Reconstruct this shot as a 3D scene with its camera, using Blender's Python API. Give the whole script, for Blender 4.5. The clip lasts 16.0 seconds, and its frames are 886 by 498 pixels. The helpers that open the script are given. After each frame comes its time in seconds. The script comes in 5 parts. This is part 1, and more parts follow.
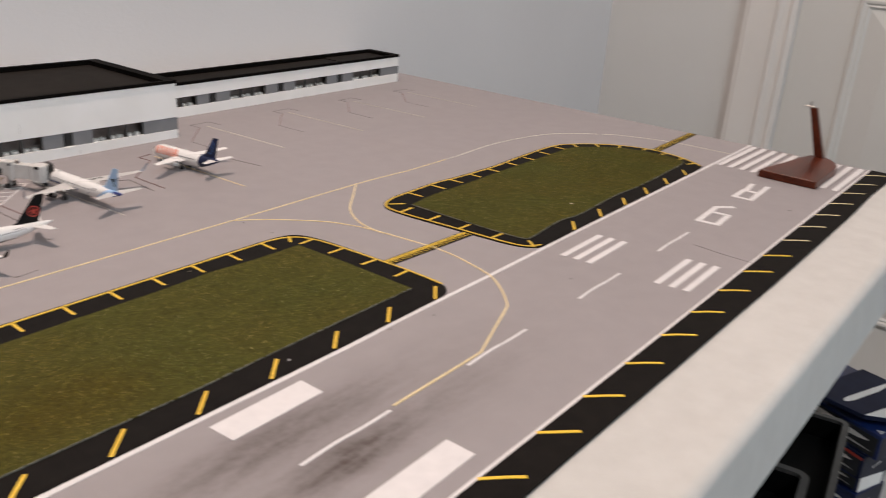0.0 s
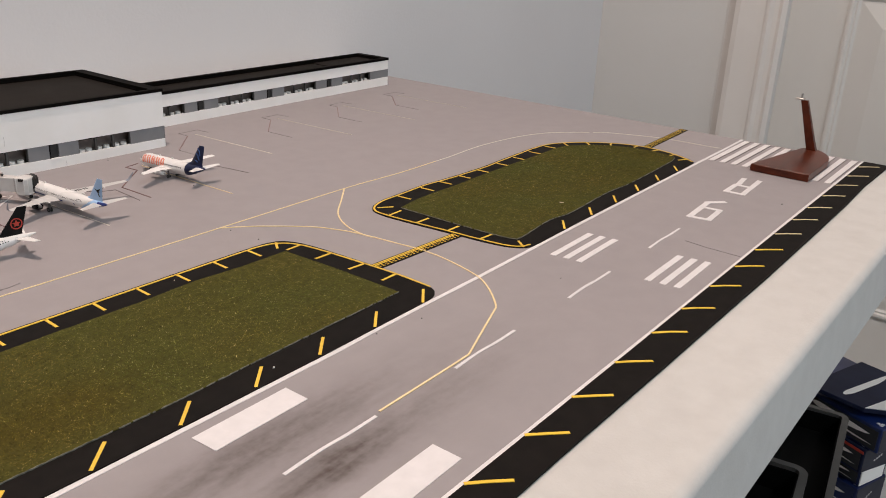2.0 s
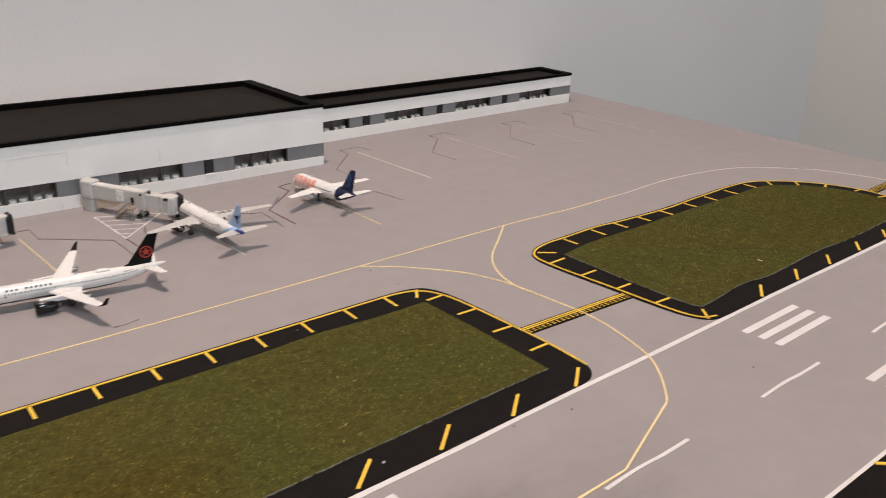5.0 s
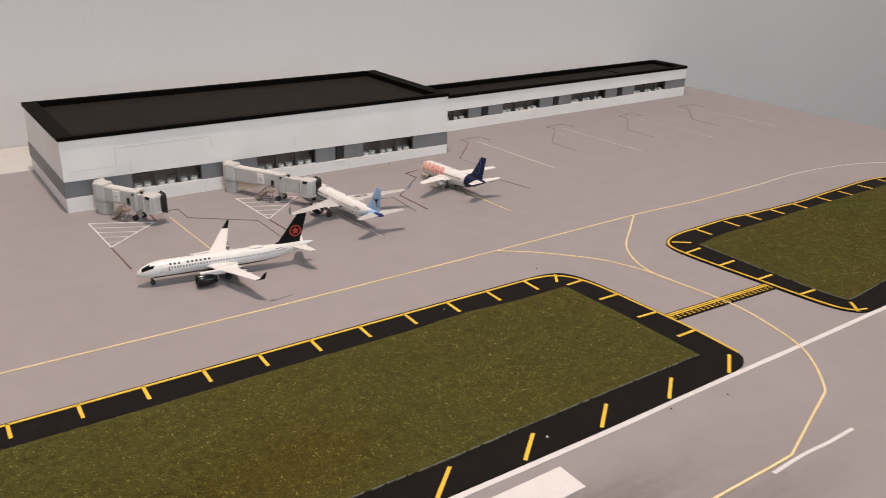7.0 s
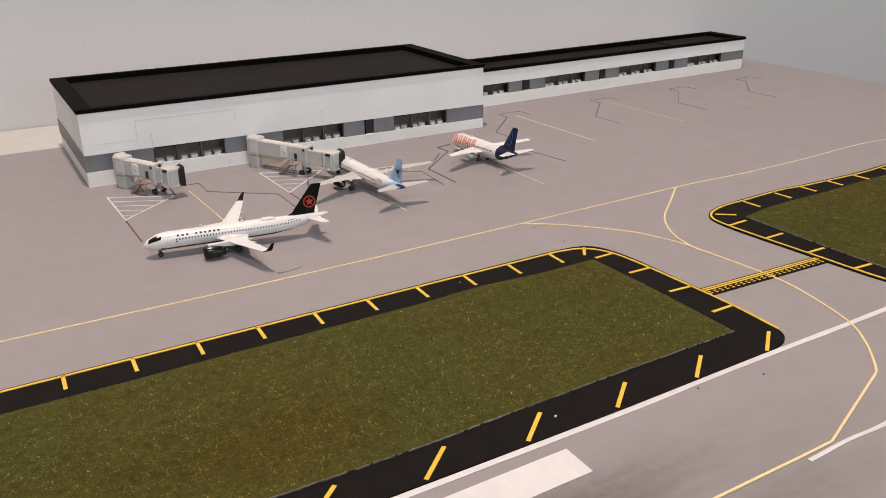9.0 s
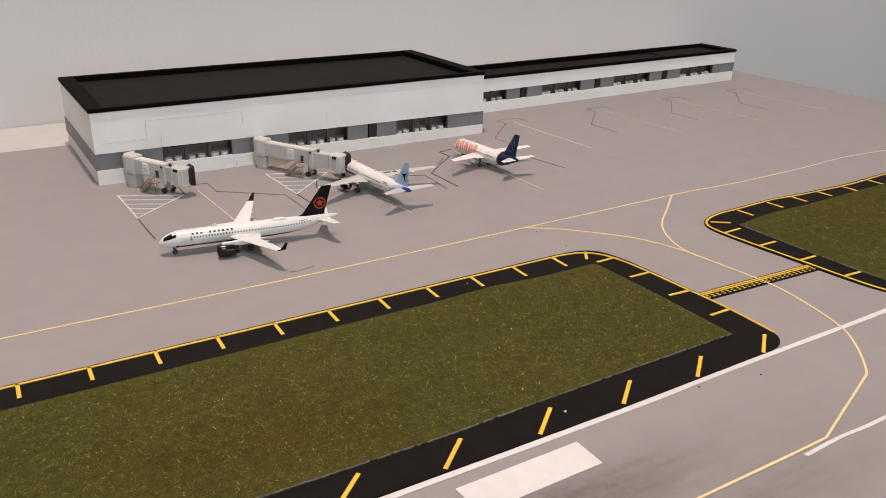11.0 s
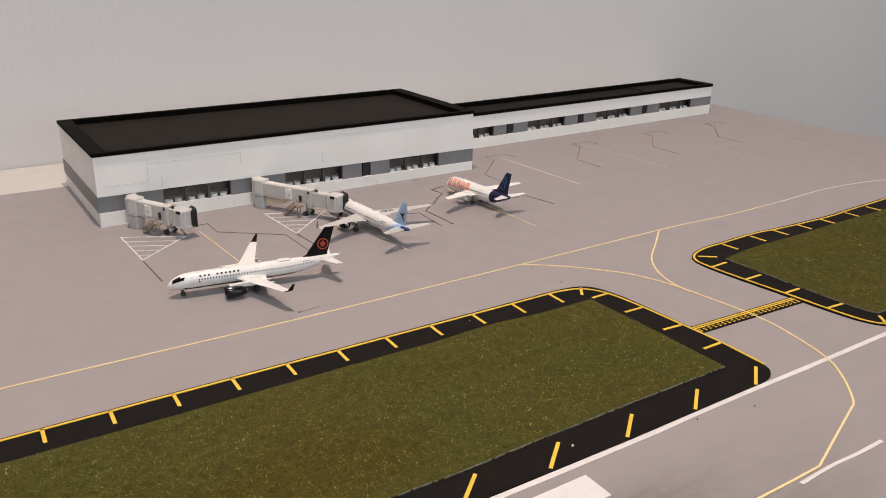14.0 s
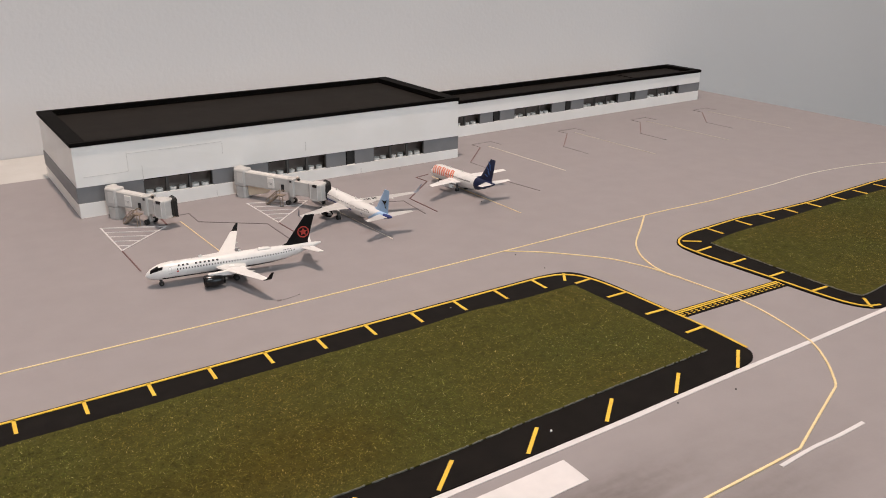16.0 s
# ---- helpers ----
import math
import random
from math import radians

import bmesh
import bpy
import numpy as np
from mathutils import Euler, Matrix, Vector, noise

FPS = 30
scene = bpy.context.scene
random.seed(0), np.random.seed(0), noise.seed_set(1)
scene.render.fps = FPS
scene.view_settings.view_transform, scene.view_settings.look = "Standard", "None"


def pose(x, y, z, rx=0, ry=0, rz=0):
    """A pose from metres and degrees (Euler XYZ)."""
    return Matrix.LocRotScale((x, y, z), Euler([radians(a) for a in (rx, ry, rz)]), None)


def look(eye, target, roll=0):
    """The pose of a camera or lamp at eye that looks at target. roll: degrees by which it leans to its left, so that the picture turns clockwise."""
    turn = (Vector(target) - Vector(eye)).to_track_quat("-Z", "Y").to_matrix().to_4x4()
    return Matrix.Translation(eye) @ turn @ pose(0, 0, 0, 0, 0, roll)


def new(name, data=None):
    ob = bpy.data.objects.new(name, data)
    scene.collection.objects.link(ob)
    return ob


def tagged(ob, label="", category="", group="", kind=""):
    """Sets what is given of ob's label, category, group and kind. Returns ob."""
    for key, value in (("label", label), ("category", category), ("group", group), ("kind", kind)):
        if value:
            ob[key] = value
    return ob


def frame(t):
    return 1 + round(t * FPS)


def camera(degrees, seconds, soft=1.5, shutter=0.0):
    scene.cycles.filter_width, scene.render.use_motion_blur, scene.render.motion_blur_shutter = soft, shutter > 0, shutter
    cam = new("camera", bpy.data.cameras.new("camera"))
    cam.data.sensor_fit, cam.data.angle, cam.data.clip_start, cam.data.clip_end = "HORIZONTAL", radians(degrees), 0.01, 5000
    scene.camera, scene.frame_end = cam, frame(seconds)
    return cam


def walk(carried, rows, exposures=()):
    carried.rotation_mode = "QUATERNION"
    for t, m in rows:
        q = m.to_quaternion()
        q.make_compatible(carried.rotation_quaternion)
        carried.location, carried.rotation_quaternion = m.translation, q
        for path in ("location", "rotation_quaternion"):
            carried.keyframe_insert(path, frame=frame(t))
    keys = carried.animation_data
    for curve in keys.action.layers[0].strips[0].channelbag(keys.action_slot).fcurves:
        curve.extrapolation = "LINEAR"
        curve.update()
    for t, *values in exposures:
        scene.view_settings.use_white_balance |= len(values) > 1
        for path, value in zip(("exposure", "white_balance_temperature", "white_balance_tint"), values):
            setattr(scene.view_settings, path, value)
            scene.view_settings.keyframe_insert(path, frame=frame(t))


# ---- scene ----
cam = camera(55.4, 16.0, soft=0.95, shutter=0.5)
PATH = [
    (0, -0.01079, 0.01978, 0.19443, -53.656, -21.367, 4.085),
    (0.2, -0.00693, 0.01293, 0.19501, -55.342, -21.263, 4.320),
    (0.5, -0.00817, 0.01313, 0.19621, -56.633, -20.994, 4.647),
    (0.7, -0.00905, 0.01531, 0.19423, -56.589, -20.979, 4.487),
    (1, -0.00890, 0.01719, 0.19360, -55.650, -20.988, 3.960),
    (1.5, -0.00766, 0.01846, 0.19486, -54.487, -21.092, 3.223),
    (2, -0.00275, 0.01617, 0.19267, -53.597, -21.158, 2.616),
    (2.5, -0.00159, 0.01549, 0.19092, -52.813, -21.220, 2.116),
    (3, 0.01700, 0.01213, 0.19387, -52.147, -21.202, 1.550),
    (3.2, 0.04117, 0.02193, 0.19647, -50.101, -21.145, 1.084),
    (3.3, 0.06057, 0.02613, 0.20145, -48.591, -21.132, 1.181),
    (3.5, 0.11456, 0.04392, 0.20120, -46.071, -20.918, 2.089),
    (3.7, 0.13791, 0.05206, 0.19961, -45.316, -21.101, 3.259),
    (4, 0.12821, 0.05759, 0.20057, -44.595, -20.907, 3.052),
    (4.2, 0.11653, 0.05656, 0.19445, -43.944, -21.145, 2.719),
    (4.5, 0.09409, 0.05701, 0.19420, -42.693, -21.043, 2.097),
    (5, 0.06530, 0.06020, 0.19301, -40.543, -21.409, 2.003),
    (5.2, 0.05621, 0.06088, 0.19163, -40.112, -21.345, 2.269),
    (7.3, 0.03231, 0.08070, 0.18569, -33.615, -21.922, 0.949),
    (7.5, 0.03459, 0.08523, 0.18156, -32.735, -22.040, 0.707),
    (8, 0.02717, 0.08311, 0.18478, -30.691, -22.149, -0.132),
    (8.2, 0.03233, 0.07951, 0.18379, -30.421, -22.213, -0.263),
    (8.5, 0.04702, 0.07727, 0.17950, -30.218, -22.270, -0.342),
    (8.8, 0.06083, 0.07918, 0.16774, -30.062, -22.382, -0.440),
    (9, 0.06479, 0.07797, 0.16774, -30.053, -22.319, -0.488),
    (9.5, 0.05740, 0.08349, 0.16448, -29.936, -22.323, -0.369),
    (9.7, 0.05360, 0.08598, 0.16685, -30.013, -22.361, -0.054),
    (11.8, 0.03846, 0.06635, 0.17785, -32.526, -21.705, 1.324),
    (12, 0.03255, 0.06767, 0.18442, -32.835, -21.540, 1.358),
    (12.5, 0.03491, 0.07249, 0.17942, -32.914, -21.319, 1.050),
    (13, 0.03710, 0.06794, 0.18284, -33.019, -20.833, 0.729),
    (13.5, 0.03510, 0.06985, 0.18329, -33.004, -20.584, 0.709),
    (14, 0.02907, 0.06910, 0.18458, -32.999, -20.287, 0.752),
    (14.5, 0.03013, 0.07226, 0.18517, -32.983, -20.145, 0.767),
    (15, 0.04173, 0.06234, 0.18241, -33.206, -20.157, 0.674),
    (15.5, 0.03668, 0.07155, 0.17797, -32.990, -20.676, 0.288),
    (16, 0.03745, 0.06746, 0.18016, -33.314, -20.809, 0.266),
]


def eye_pose(x, y, z, yaw, pitch, roll):
    return pose(x, y, z, 90 + pitch, 0, yaw) @ pose(0, 0, 0, 0, 0, roll)


# The camera's white balance drifts a little on the way.
walk(cam, [(t, eye_pose(*row)) for t, *row in PATH], ((0.0, 0.05, 6500, 9.5), (5.2, 0.05, 6540, 9.0), (9.7, 0.05, 6500, 9.0), (11.8, 0.06, 6560, 8.5), (16.0, 0.06, 6560, 8.5)))

# ---- world and lamps ----
WALL_N, WALL_E, WALL_S, WALL_W = 0.838, 1.625, -2.1, -1.7
FLOOR_Z, CEIL_Z = -0.675, 1.72
world = bpy.data.worlds.new("room_world")
world.use_nodes = True
world.node_tree.nodes["Background"].inputs[0].default_value = (0.75, 0.8, 0.9, 1)
world.node_tree.nodes["Background"].inputs[1].default_value = 0.02
scene.world = world


def area_lamp(name, eye, target, size, watts, colour):
    data = bpy.data.lights.new(name, "AREA")
    data.shape, data.size, data.energy, data.color = "DISK", size, watts, colour
    lamp = new(name, data)
    lamp.matrix_world = look(eye, target)
    return lamp


def downlight(name, place, watts, colour, radius):
    data = bpy.data.lights.new(name, "SPOT")
    data.energy, data.color, data.shadow_soft_size = watts, colour, radius
    data.spot_size, data.spot_blend = radians(156), 0.35
    lamp = new(name, data)
    lamp.matrix_world = look(place, (place[0], place[1] + 0.001, 0.0))
    return lamp


# A warm recessed downlight over the table, a cooler one further into the room, and a soft cool fill in an added, unseen
# south window.
downlight("ceiling_downlight", (0.18, 0.45, 1.62), 82.0, (1.0, 0.79, 0.675), 0.035)
downlight("ceiling_downlight", (-0.08, -1.2, 1.62), 60.0, (0.86, 0.94, 1.0), 0.05)
area_lamp("window_fill", (0.75, WALL_S - 0.03, 0.40), (0.75, 0.0, 0.30), 1.2, 9.0, (0.72, 0.87, 1.0))

# ---- materials ----


def material(name, low, high, grain=40.0, rough=0.5, spread=0.1, bump=0.0, bump_grain=0.0, metal=0.0, spec=0.5, stretch=(1, 1, 1), blotch=0.35):
    """Two scales of noise between two colours, with grain in the gloss and in the relief."""
    m = bpy.data.materials.new(name)
    m.use_nodes = True
    nodes, links = m.node_tree.nodes, m.node_tree.links
    shader = nodes["Principled BSDF"]
    coords = nodes.new("ShaderNodeTexCoord")
    mapping = nodes.new("ShaderNodeMapping")
    mapping.inputs["Scale"].default_value = stretch
    links.new(coords.outputs["Object"], mapping.inputs["Vector"])
    fine, wide = nodes.new("ShaderNodeTexNoise"), nodes.new("ShaderNodeTexNoise")
    for node, scale in ((fine, grain), (wide, grain / 9)):
        node.inputs["Scale"].default_value = scale
        node.inputs["Detail"].default_value = 6
        links.new(mapping.outputs["Vector"], node.inputs["Vector"])
    blend = nodes.new("ShaderNodeMix")
    blend.inputs[0].default_value = blotch
    links.new(fine.outputs["Fac"], blend.inputs[2])
    links.new(wide.outputs["Fac"], blend.inputs[3])
    ramp = nodes.new("ShaderNodeValToRGB")
    ramp.color_ramp.elements[0].position, ramp.color_ramp.elements[1].position = 0.34, 0.66
    ramp.color_ramp.elements[0].color, ramp.color_ramp.elements[1].color = (*low, 1), (*high, 1)
    links.new(blend.outputs[0], ramp.inputs["Fac"])
    links.new(ramp.outputs["Color"], shader.inputs["Base Color"])
    span = nodes.new("ShaderNodeMapRange")
    span.inputs["To Min"].default_value, span.inputs["To Max"].default_value = rough - spread, rough + spread
    links.new(wide.outputs["Fac"], span.inputs["Value"])
    links.new(span.outputs["Result"], shader.inputs["Roughness"])
    shader.inputs["Metallic"].default_value = metal
    shader.inputs["Specular IOR Level"].default_value = spec
    if bump:
        relief, tex = nodes.new("ShaderNodeBump"), nodes.new("ShaderNodeTexNoise")
        tex.inputs["Scale"].default_value = bump_grain or grain * 4
        tex.inputs["Detail"].default_value = 4
        relief.inputs["Strength"].default_value, relief.inputs["Distance"].default_value = 1.0, bump
        links.new(mapping.outputs["Vector"], tex.inputs["Vector"])
        links.new(tex.outputs["Fac"], relief.inputs["Height"])
        links.new(relief.outputs["Normal"], shader.inputs["Normal"])
    return m


def tarmac():
    """Grey painted board with sooty tyre smears along the touchdown zone."""
    m = material("grey_board", (0.277, 0.254, 0.259), (0.300, 0.275, 0.281), 60, 0.55, 0.08, 0.00003, 900, spec=0.3)
    nodes, links = m.node_tree.nodes, m.node_tree.links
    shader, ramp = nodes["Principled BSDF"], next(n for n in nodes if n.type == "VALTORGB")
    coords = nodes.new("ShaderNodeTexCoord")
    total = None
    for (cx, cy, rx, ry), strength in SMEARS:
        place = nodes.new("ShaderNodeMapping")
        place.vector_type = "POINT"
        place.inputs["Location"].default_value = (-cx / rx, -cy / ry, 0)
        place.inputs["Scale"].default_value = (1 / rx, 1 / ry, 0)
        length = nodes.new("ShaderNodeVectorMath")
        length.operation = "LENGTH"
        fall = nodes.new("ShaderNodeMapRange")
        fall.interpolation_type = "SMOOTHSTEP"
        fall.inputs["From Min"].default_value, fall.inputs["From Max"].default_value = 1.0, 0.0
        fall.inputs["To Max"].default_value = strength
        links.new(coords.outputs["Object"], place.inputs["Vector"])
        links.new(place.outputs["Vector"], length.inputs[0])
        links.new(length.outputs["Value"], fall.inputs["Value"])
        if total is None:
            total = fall.outputs["Result"]
        else:
            add = nodes.new("ShaderNodeMath")
            add.operation, add.use_clamp = "ADD", True
            links.new(total, add.inputs[0])
            links.new(fall.outputs["Result"], add.inputs[1])
            total = add.outputs[0]
    streak, stretch = nodes.new("ShaderNodeTexNoise"), nodes.new("ShaderNodeMapping")
    stretch.inputs["Scale"].default_value = (60, 190, 1)
    streak.inputs["Scale"].default_value, streak.inputs["Detail"].default_value = 1.0, 5
    links.new(coords.outputs["Object"], stretch.inputs["Vector"])
    links.new(stretch.outputs["Vector"], streak.inputs["Vector"])
    amount = nodes.new("ShaderNodeMath")
    amount.operation, amount.use_clamp = "MULTIPLY", True
    wide = nodes.new("ShaderNodeMapRange")
    wide.inputs["From Min"].default_value, wide.inputs["From Max"].default_value = 0.30, 0.68
    wide.inputs["To Min"].default_value = 0.5
    links.new(streak.outputs["Fac"], wide.inputs["Value"])
    spots, speckle, both = nodes.new("ShaderNodeTexNoise"), nodes.new("ShaderNodeMapRange"), nodes.new("ShaderNodeMath")
    spots.inputs["Scale"].default_value, spots.inputs["Detail"].default_value = 330, 3
    speckle.inputs["From Min"].default_value, speckle.inputs["From Max"].default_value = 0.36, 0.64
    speckle.inputs["To Min"].default_value, speckle.inputs["To Max"].default_value = 0.88, 1.06
    both.operation = "MULTIPLY"
    links.new(coords.outputs["Object"], spots.inputs["Vector"])
    links.new(spots.outputs["Fac"], speckle.inputs["Value"])
    links.new(wide.outputs["Result"], both.inputs[0])
    links.new(speckle.outputs["Result"], both.inputs[1])
    links.new(both.outputs[0], amount.inputs[0])
    links.new(total, amount.inputs[1])
    soot = nodes.new("ShaderNodeMix")
    soot.data_type = "RGBA"
    soot.inputs["B"].default_value = (0.066, 0.050, 0.043, 1)
    links.new(amount.outputs[0], soot.inputs["Factor"])
    links.new(ramp.outputs["Color"], soot.inputs["A"])
    links.new(soot.outputs["Result"], shader.inputs["Base Color"])
    return m


SMEARS = (((0.188, 0.2040, 0.055, 0.0150), 0.85), ((0.180, 0.2350, 0.095, 0.0190), 0.62), ((0.245, 0.2040, 0.090, 0.0160), 0.22), ((0.205, 0.217, 0.20, 0.055), 0.26))
MAT = {
    "tarmac": tarmac(),
    "table": material("white_laminate", (0.50, 0.488, 0.468), (0.55, 0.54, 0.52), 75, 0.6, 0.08, 0.00012, 700, spec=0.3),
    "black_card": material("black_card", (0.0055, 0.0045, 0.004), (0.010, 0.008, 0.007), 120, 0.75, 0.08, 0.00003, 1500, spec=0.1),
    "white_paint": material("white_marking", (0.625, 0.605, 0.61), (0.70, 0.675, 0.68), 150, 0.5, 0.1),
    "yellow": material("yellow_marking", (0.72, 0.45, 0.035), (0.86, 0.57, 0.055), 260, 0.5, 0.1),
    "yellow_worn": material("yellow_marking_worn", (0.69, 0.55, 0.29), (0.82, 0.67, 0.39), 320, 0.55, 0.1),
    "yellow_pale": material("pale_yellow_marking", (0.58, 0.54, 0.475), (0.68, 0.635, 0.56), 320, 0.55, 0.1),
    "stand_paint": material("worn_pale_stand_paint", (0.51, 0.465, 0.41), (0.62, 0.565, 0.50), 320, 0.55, 0.1),
    "stand_faint": material("faded_stand_paint", (0.45, 0.41, 0.37), (0.55, 0.50, 0.45), 320, 0.55, 0.1),
    "seam": material("grey_hair_joint", (0.56, 0.54, 0.515), (0.68, 0.66, 0.635), 300, 0.7, 0.05),
    "red_line": material("dark_red_marking", (0.10, 0.042, 0.042), (0.155, 0.062, 0.062), 300, 0.55, 0.1),
    "red_faint": material("faded_red_marking", (0.15, 0.082, 0.08), (0.22, 0.125, 0.12), 300, 0.55, 0.1),
    "grey_line": material("dark_grey_marking", (0.13, 0.11, 0.115), (0.20, 0.17, 0.17), 300, 0.55, 0.1),
    "pencil": material("faint_pencil_line", (0.215, 0.195, 0.197), (0.285, 0.262, 0.265), 300, 0.6, 0.1),
    "grass_mat": material("flock_grass_backing", (0.052, 0.050, 0.0115), (0.078, 0.073, 0.0175), 500, 0.9, 0.05, 0.0004, 1200, spec=0.1, blotch=0.3),
    "blade": None,
    "bld_white": material("white_foamboard", (0.855, 0.835, 0.80), (0.915, 0.90, 0.88), 30, 0.5, 0.08, 0.00003, 400),
    "bld_grey": material("grey_cladding", (0.185, 0.187, 0.195), (0.215, 0.217, 0.225), 90, 0.5, 0.08),
    "bld_black": material("black_parapet", (0.0035, 0.003, 0.0027), (0.0065, 0.0056, 0.005), 160, 0.65, 0.08, 0.00003, 900, spec=0.03),
    "roof": material("dark_roof_felt", (0.0105, 0.0088, 0.0074), (0.0165, 0.0140, 0.0120), 70, 0.75, 0.1, 0.00005, 700, spec=0.08),
    "lounge": material("dark_lounge_card", (0.15, 0.12, 0.105), (0.21, 0.17, 0.15), 120, 0.7, 0.05),
    "peg": material("white_peg", (0.72, 0.70, 0.67), (0.8, 0.78, 0.75), 300, 0.4, 0.05),
    "bridge": material("pale_grey_plastic", (0.50, 0.49, 0.475), (0.57, 0.56, 0.545), 260, 0.42, 0.06),
    "bridge_light": material("white_plastic", (0.60, 0.585, 0.565), (0.66, 0.645, 0.625), 260, 0.42, 0.06),
    "winglet_grey": material("blue_grey_enamel", (0.22, 0.24, 0.29), (0.27, 0.29, 0.34), 300, 0.35, 0.05),
    "tan_card": material("tan_card", (0.64, 0.53, 0.40), (0.74, 0.62, 0.48), 200, 0.6, 0.05),
    "wing_grey": material("pale_wing_grey", (0.47, 0.46, 0.45), (0.53, 0.52, 0.51), 300, 0.35, 0.05),
    "door_line": material("grey_door_outline", (0.36, 0.355, 0.35), (0.44, 0.435, 0.43), 400, 0.4, 0.05),
    "frayed": material("frayed_pale_card_edge", (0.07, 0.067, 0.045), (0.27, 0.26, 0.215), 420, 0.9, 0.05),
    "metal_tan": material("tan_metal", (0.25, 0.195, 0.15), (0.40, 0.33, 0.27), 600, 0.45, 0.1, metal=0.3),
    "rubber": material("black_rubber", (0.012, 0.011, 0.011), (0.02, 0.019, 0.018), 400, 0.6, 0.08),
    "plane_white": material("gloss_white_enamel", (0.72, 0.71, 0.70), (0.76, 0.75, 0.74), 180, 0.28, 0.05),
    "plane_grey": material("light_grey_enamel", (0.60, 0.59, 0.58), (0.66, 0.65, 0.64), 300, 0.3, 0.05),
    "plane_black": material("gloss_black_enamel", (0.003, 0.003, 0.003), (0.006, 0.005, 0.006), 200, 0.2, 0.05),
    "ink": material("dark_grey_ink", (0.012, 0.012, 0.015), (0.022, 0.022, 0.026), 500, 0.4, 0.05),
    "red": material("red_ink", (0.40, 0.035, 0.022), (0.48, 0.05, 0.032), 400, 0.35, 0.05),
    "coral": material("coral_ink", (0.60, 0.15, 0.09), (0.72, 0.27, 0.18), 700, 0.35, 0.05),
    "sky_blue": material("pale_blue_enamel", (0.33, 0.50, 0.74), (0.38, 0.56, 0.79), 200, 0.3, 0.05),
    "deep_blue": material("deep_blue_enamel", (0.015, 0.03, 0.16), (0.025, 0.045, 0.22), 200, 0.3, 0.05),
    "navy": material("navy_enamel", (0.003, 0.005, 0.020), (0.012, 0.024, 0.095), 90, 0.35, 0.05, spec=0.3),
    "swirl": material("mottled_blue_ink", (0.012, 0.03, 0.14), (0.06, 0.16, 0.46), 420, 0.35, 0.05, spec=0.3),
    "fin_black": material("satin_black_enamel", (0.003, 0.003, 0.003), (0.006, 0.0055, 0.0055), 200, 0.45, 0.05, spec=0.15),
    "steel": material("bare_steel", (0.42, 0.41, 0.40), (0.52, 0.51, 0.50), 500, 0.3, 0.08, metal=1.0),
    "mahogany": material("red_brown_varnished_wood", (0.038, 0.0075, 0.0035), (0.10, 0.0205, 0.008), 90, 0.33, 0.06, 0.00002, 600, spec=0.22, stretch=(0.25, 1, 1)),
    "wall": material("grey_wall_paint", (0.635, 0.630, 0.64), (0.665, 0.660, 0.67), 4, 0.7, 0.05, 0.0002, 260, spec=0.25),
    # For the unseen south and west walls, darkened to limit bounced light.
    "wall_room": material("low_bounce_grey_paint", (0.40, 0.40, 0.41), (0.44, 0.44, 0.45), 4, 0.7, 0.05, 0.0002, 260, spec=0.25),
    # Darker copy of the wall paint, standing in for dimmer light on the east wall.
    "wall_warm": material("dimmed_wall_paint", (0.508, 0.515, 0.508), (0.538, 0.545, 0.538), 4, 0.7, 0.05, 0.0002, 260, spec=0.25),
    "door_paint": material("cream_door_paint", (0.505, 0.507, 0.49), (0.545, 0.547, 0.53), 5, 0.45, 0.06, 0.0001, 160),
    "trim_paint": material("cream_trim_paint", (0.565, 0.55, 0.53), (0.605, 0.59, 0.57), 5, 0.45, 0.06, 0.0001, 160),
    # Tone that paints the shadow line at the casing's outer edge.
    "caulk": material("casing_shadow_tone", (0.44, 0.425, 0.41), (0.50, 0.485, 0.47), 20, 0.8, 0.05),
    # The unseen ceiling is greyed so that shadows get less bounced light.
    "ceiling": material("low_bounce_grey", (0.36, 0.35, 0.34), (0.40, 0.39, 0.38), 6, 0.9, 0.05),
    "oak": material("greyed_pale_oak", (0.30, 0.285, 0.265), (0.38, 0.365, 0.34), 14, 0.45, 0.08, 0.0002, 90, stretch=(0.2, 1, 1)),
    "navy_card": material("navy_printed_card", (0.008, 0.011, 0.030), (0.014, 0.019, 0.046), 40, 0.5, 0.08, spec=0.12),
    "blue_card": material("blue_printed_card", (0.003, 0.007, 0.038), (0.008, 0.024, 0.13), 22, 0.3, 0.08, spec=0.5),
    # Grey of reflected daylight put into the colour of the boxes' south ends.
    "slate_card": material("sheen_grey_printed_card", (0.015, 0.017, 0.030), (0.032, 0.034, 0.050), 60, 0.45, 0.1, spec=0.2),
    "white_card": material("white_printed_card", (0.78, 0.76, 0.73), (0.84, 0.82, 0.79), 30, 0.5, 0.08),
    "black_plastic": material("black_plastic", (0.002, 0.002, 0.002), (0.004, 0.004, 0.004), 60, 0.65, 0.1, spec=0.08),
    "rim_plastic": material("dark_grey_plastic", (0.055, 0.052, 0.05), (0.08, 0.076, 0.072), 90, 0.5, 0.08),
}


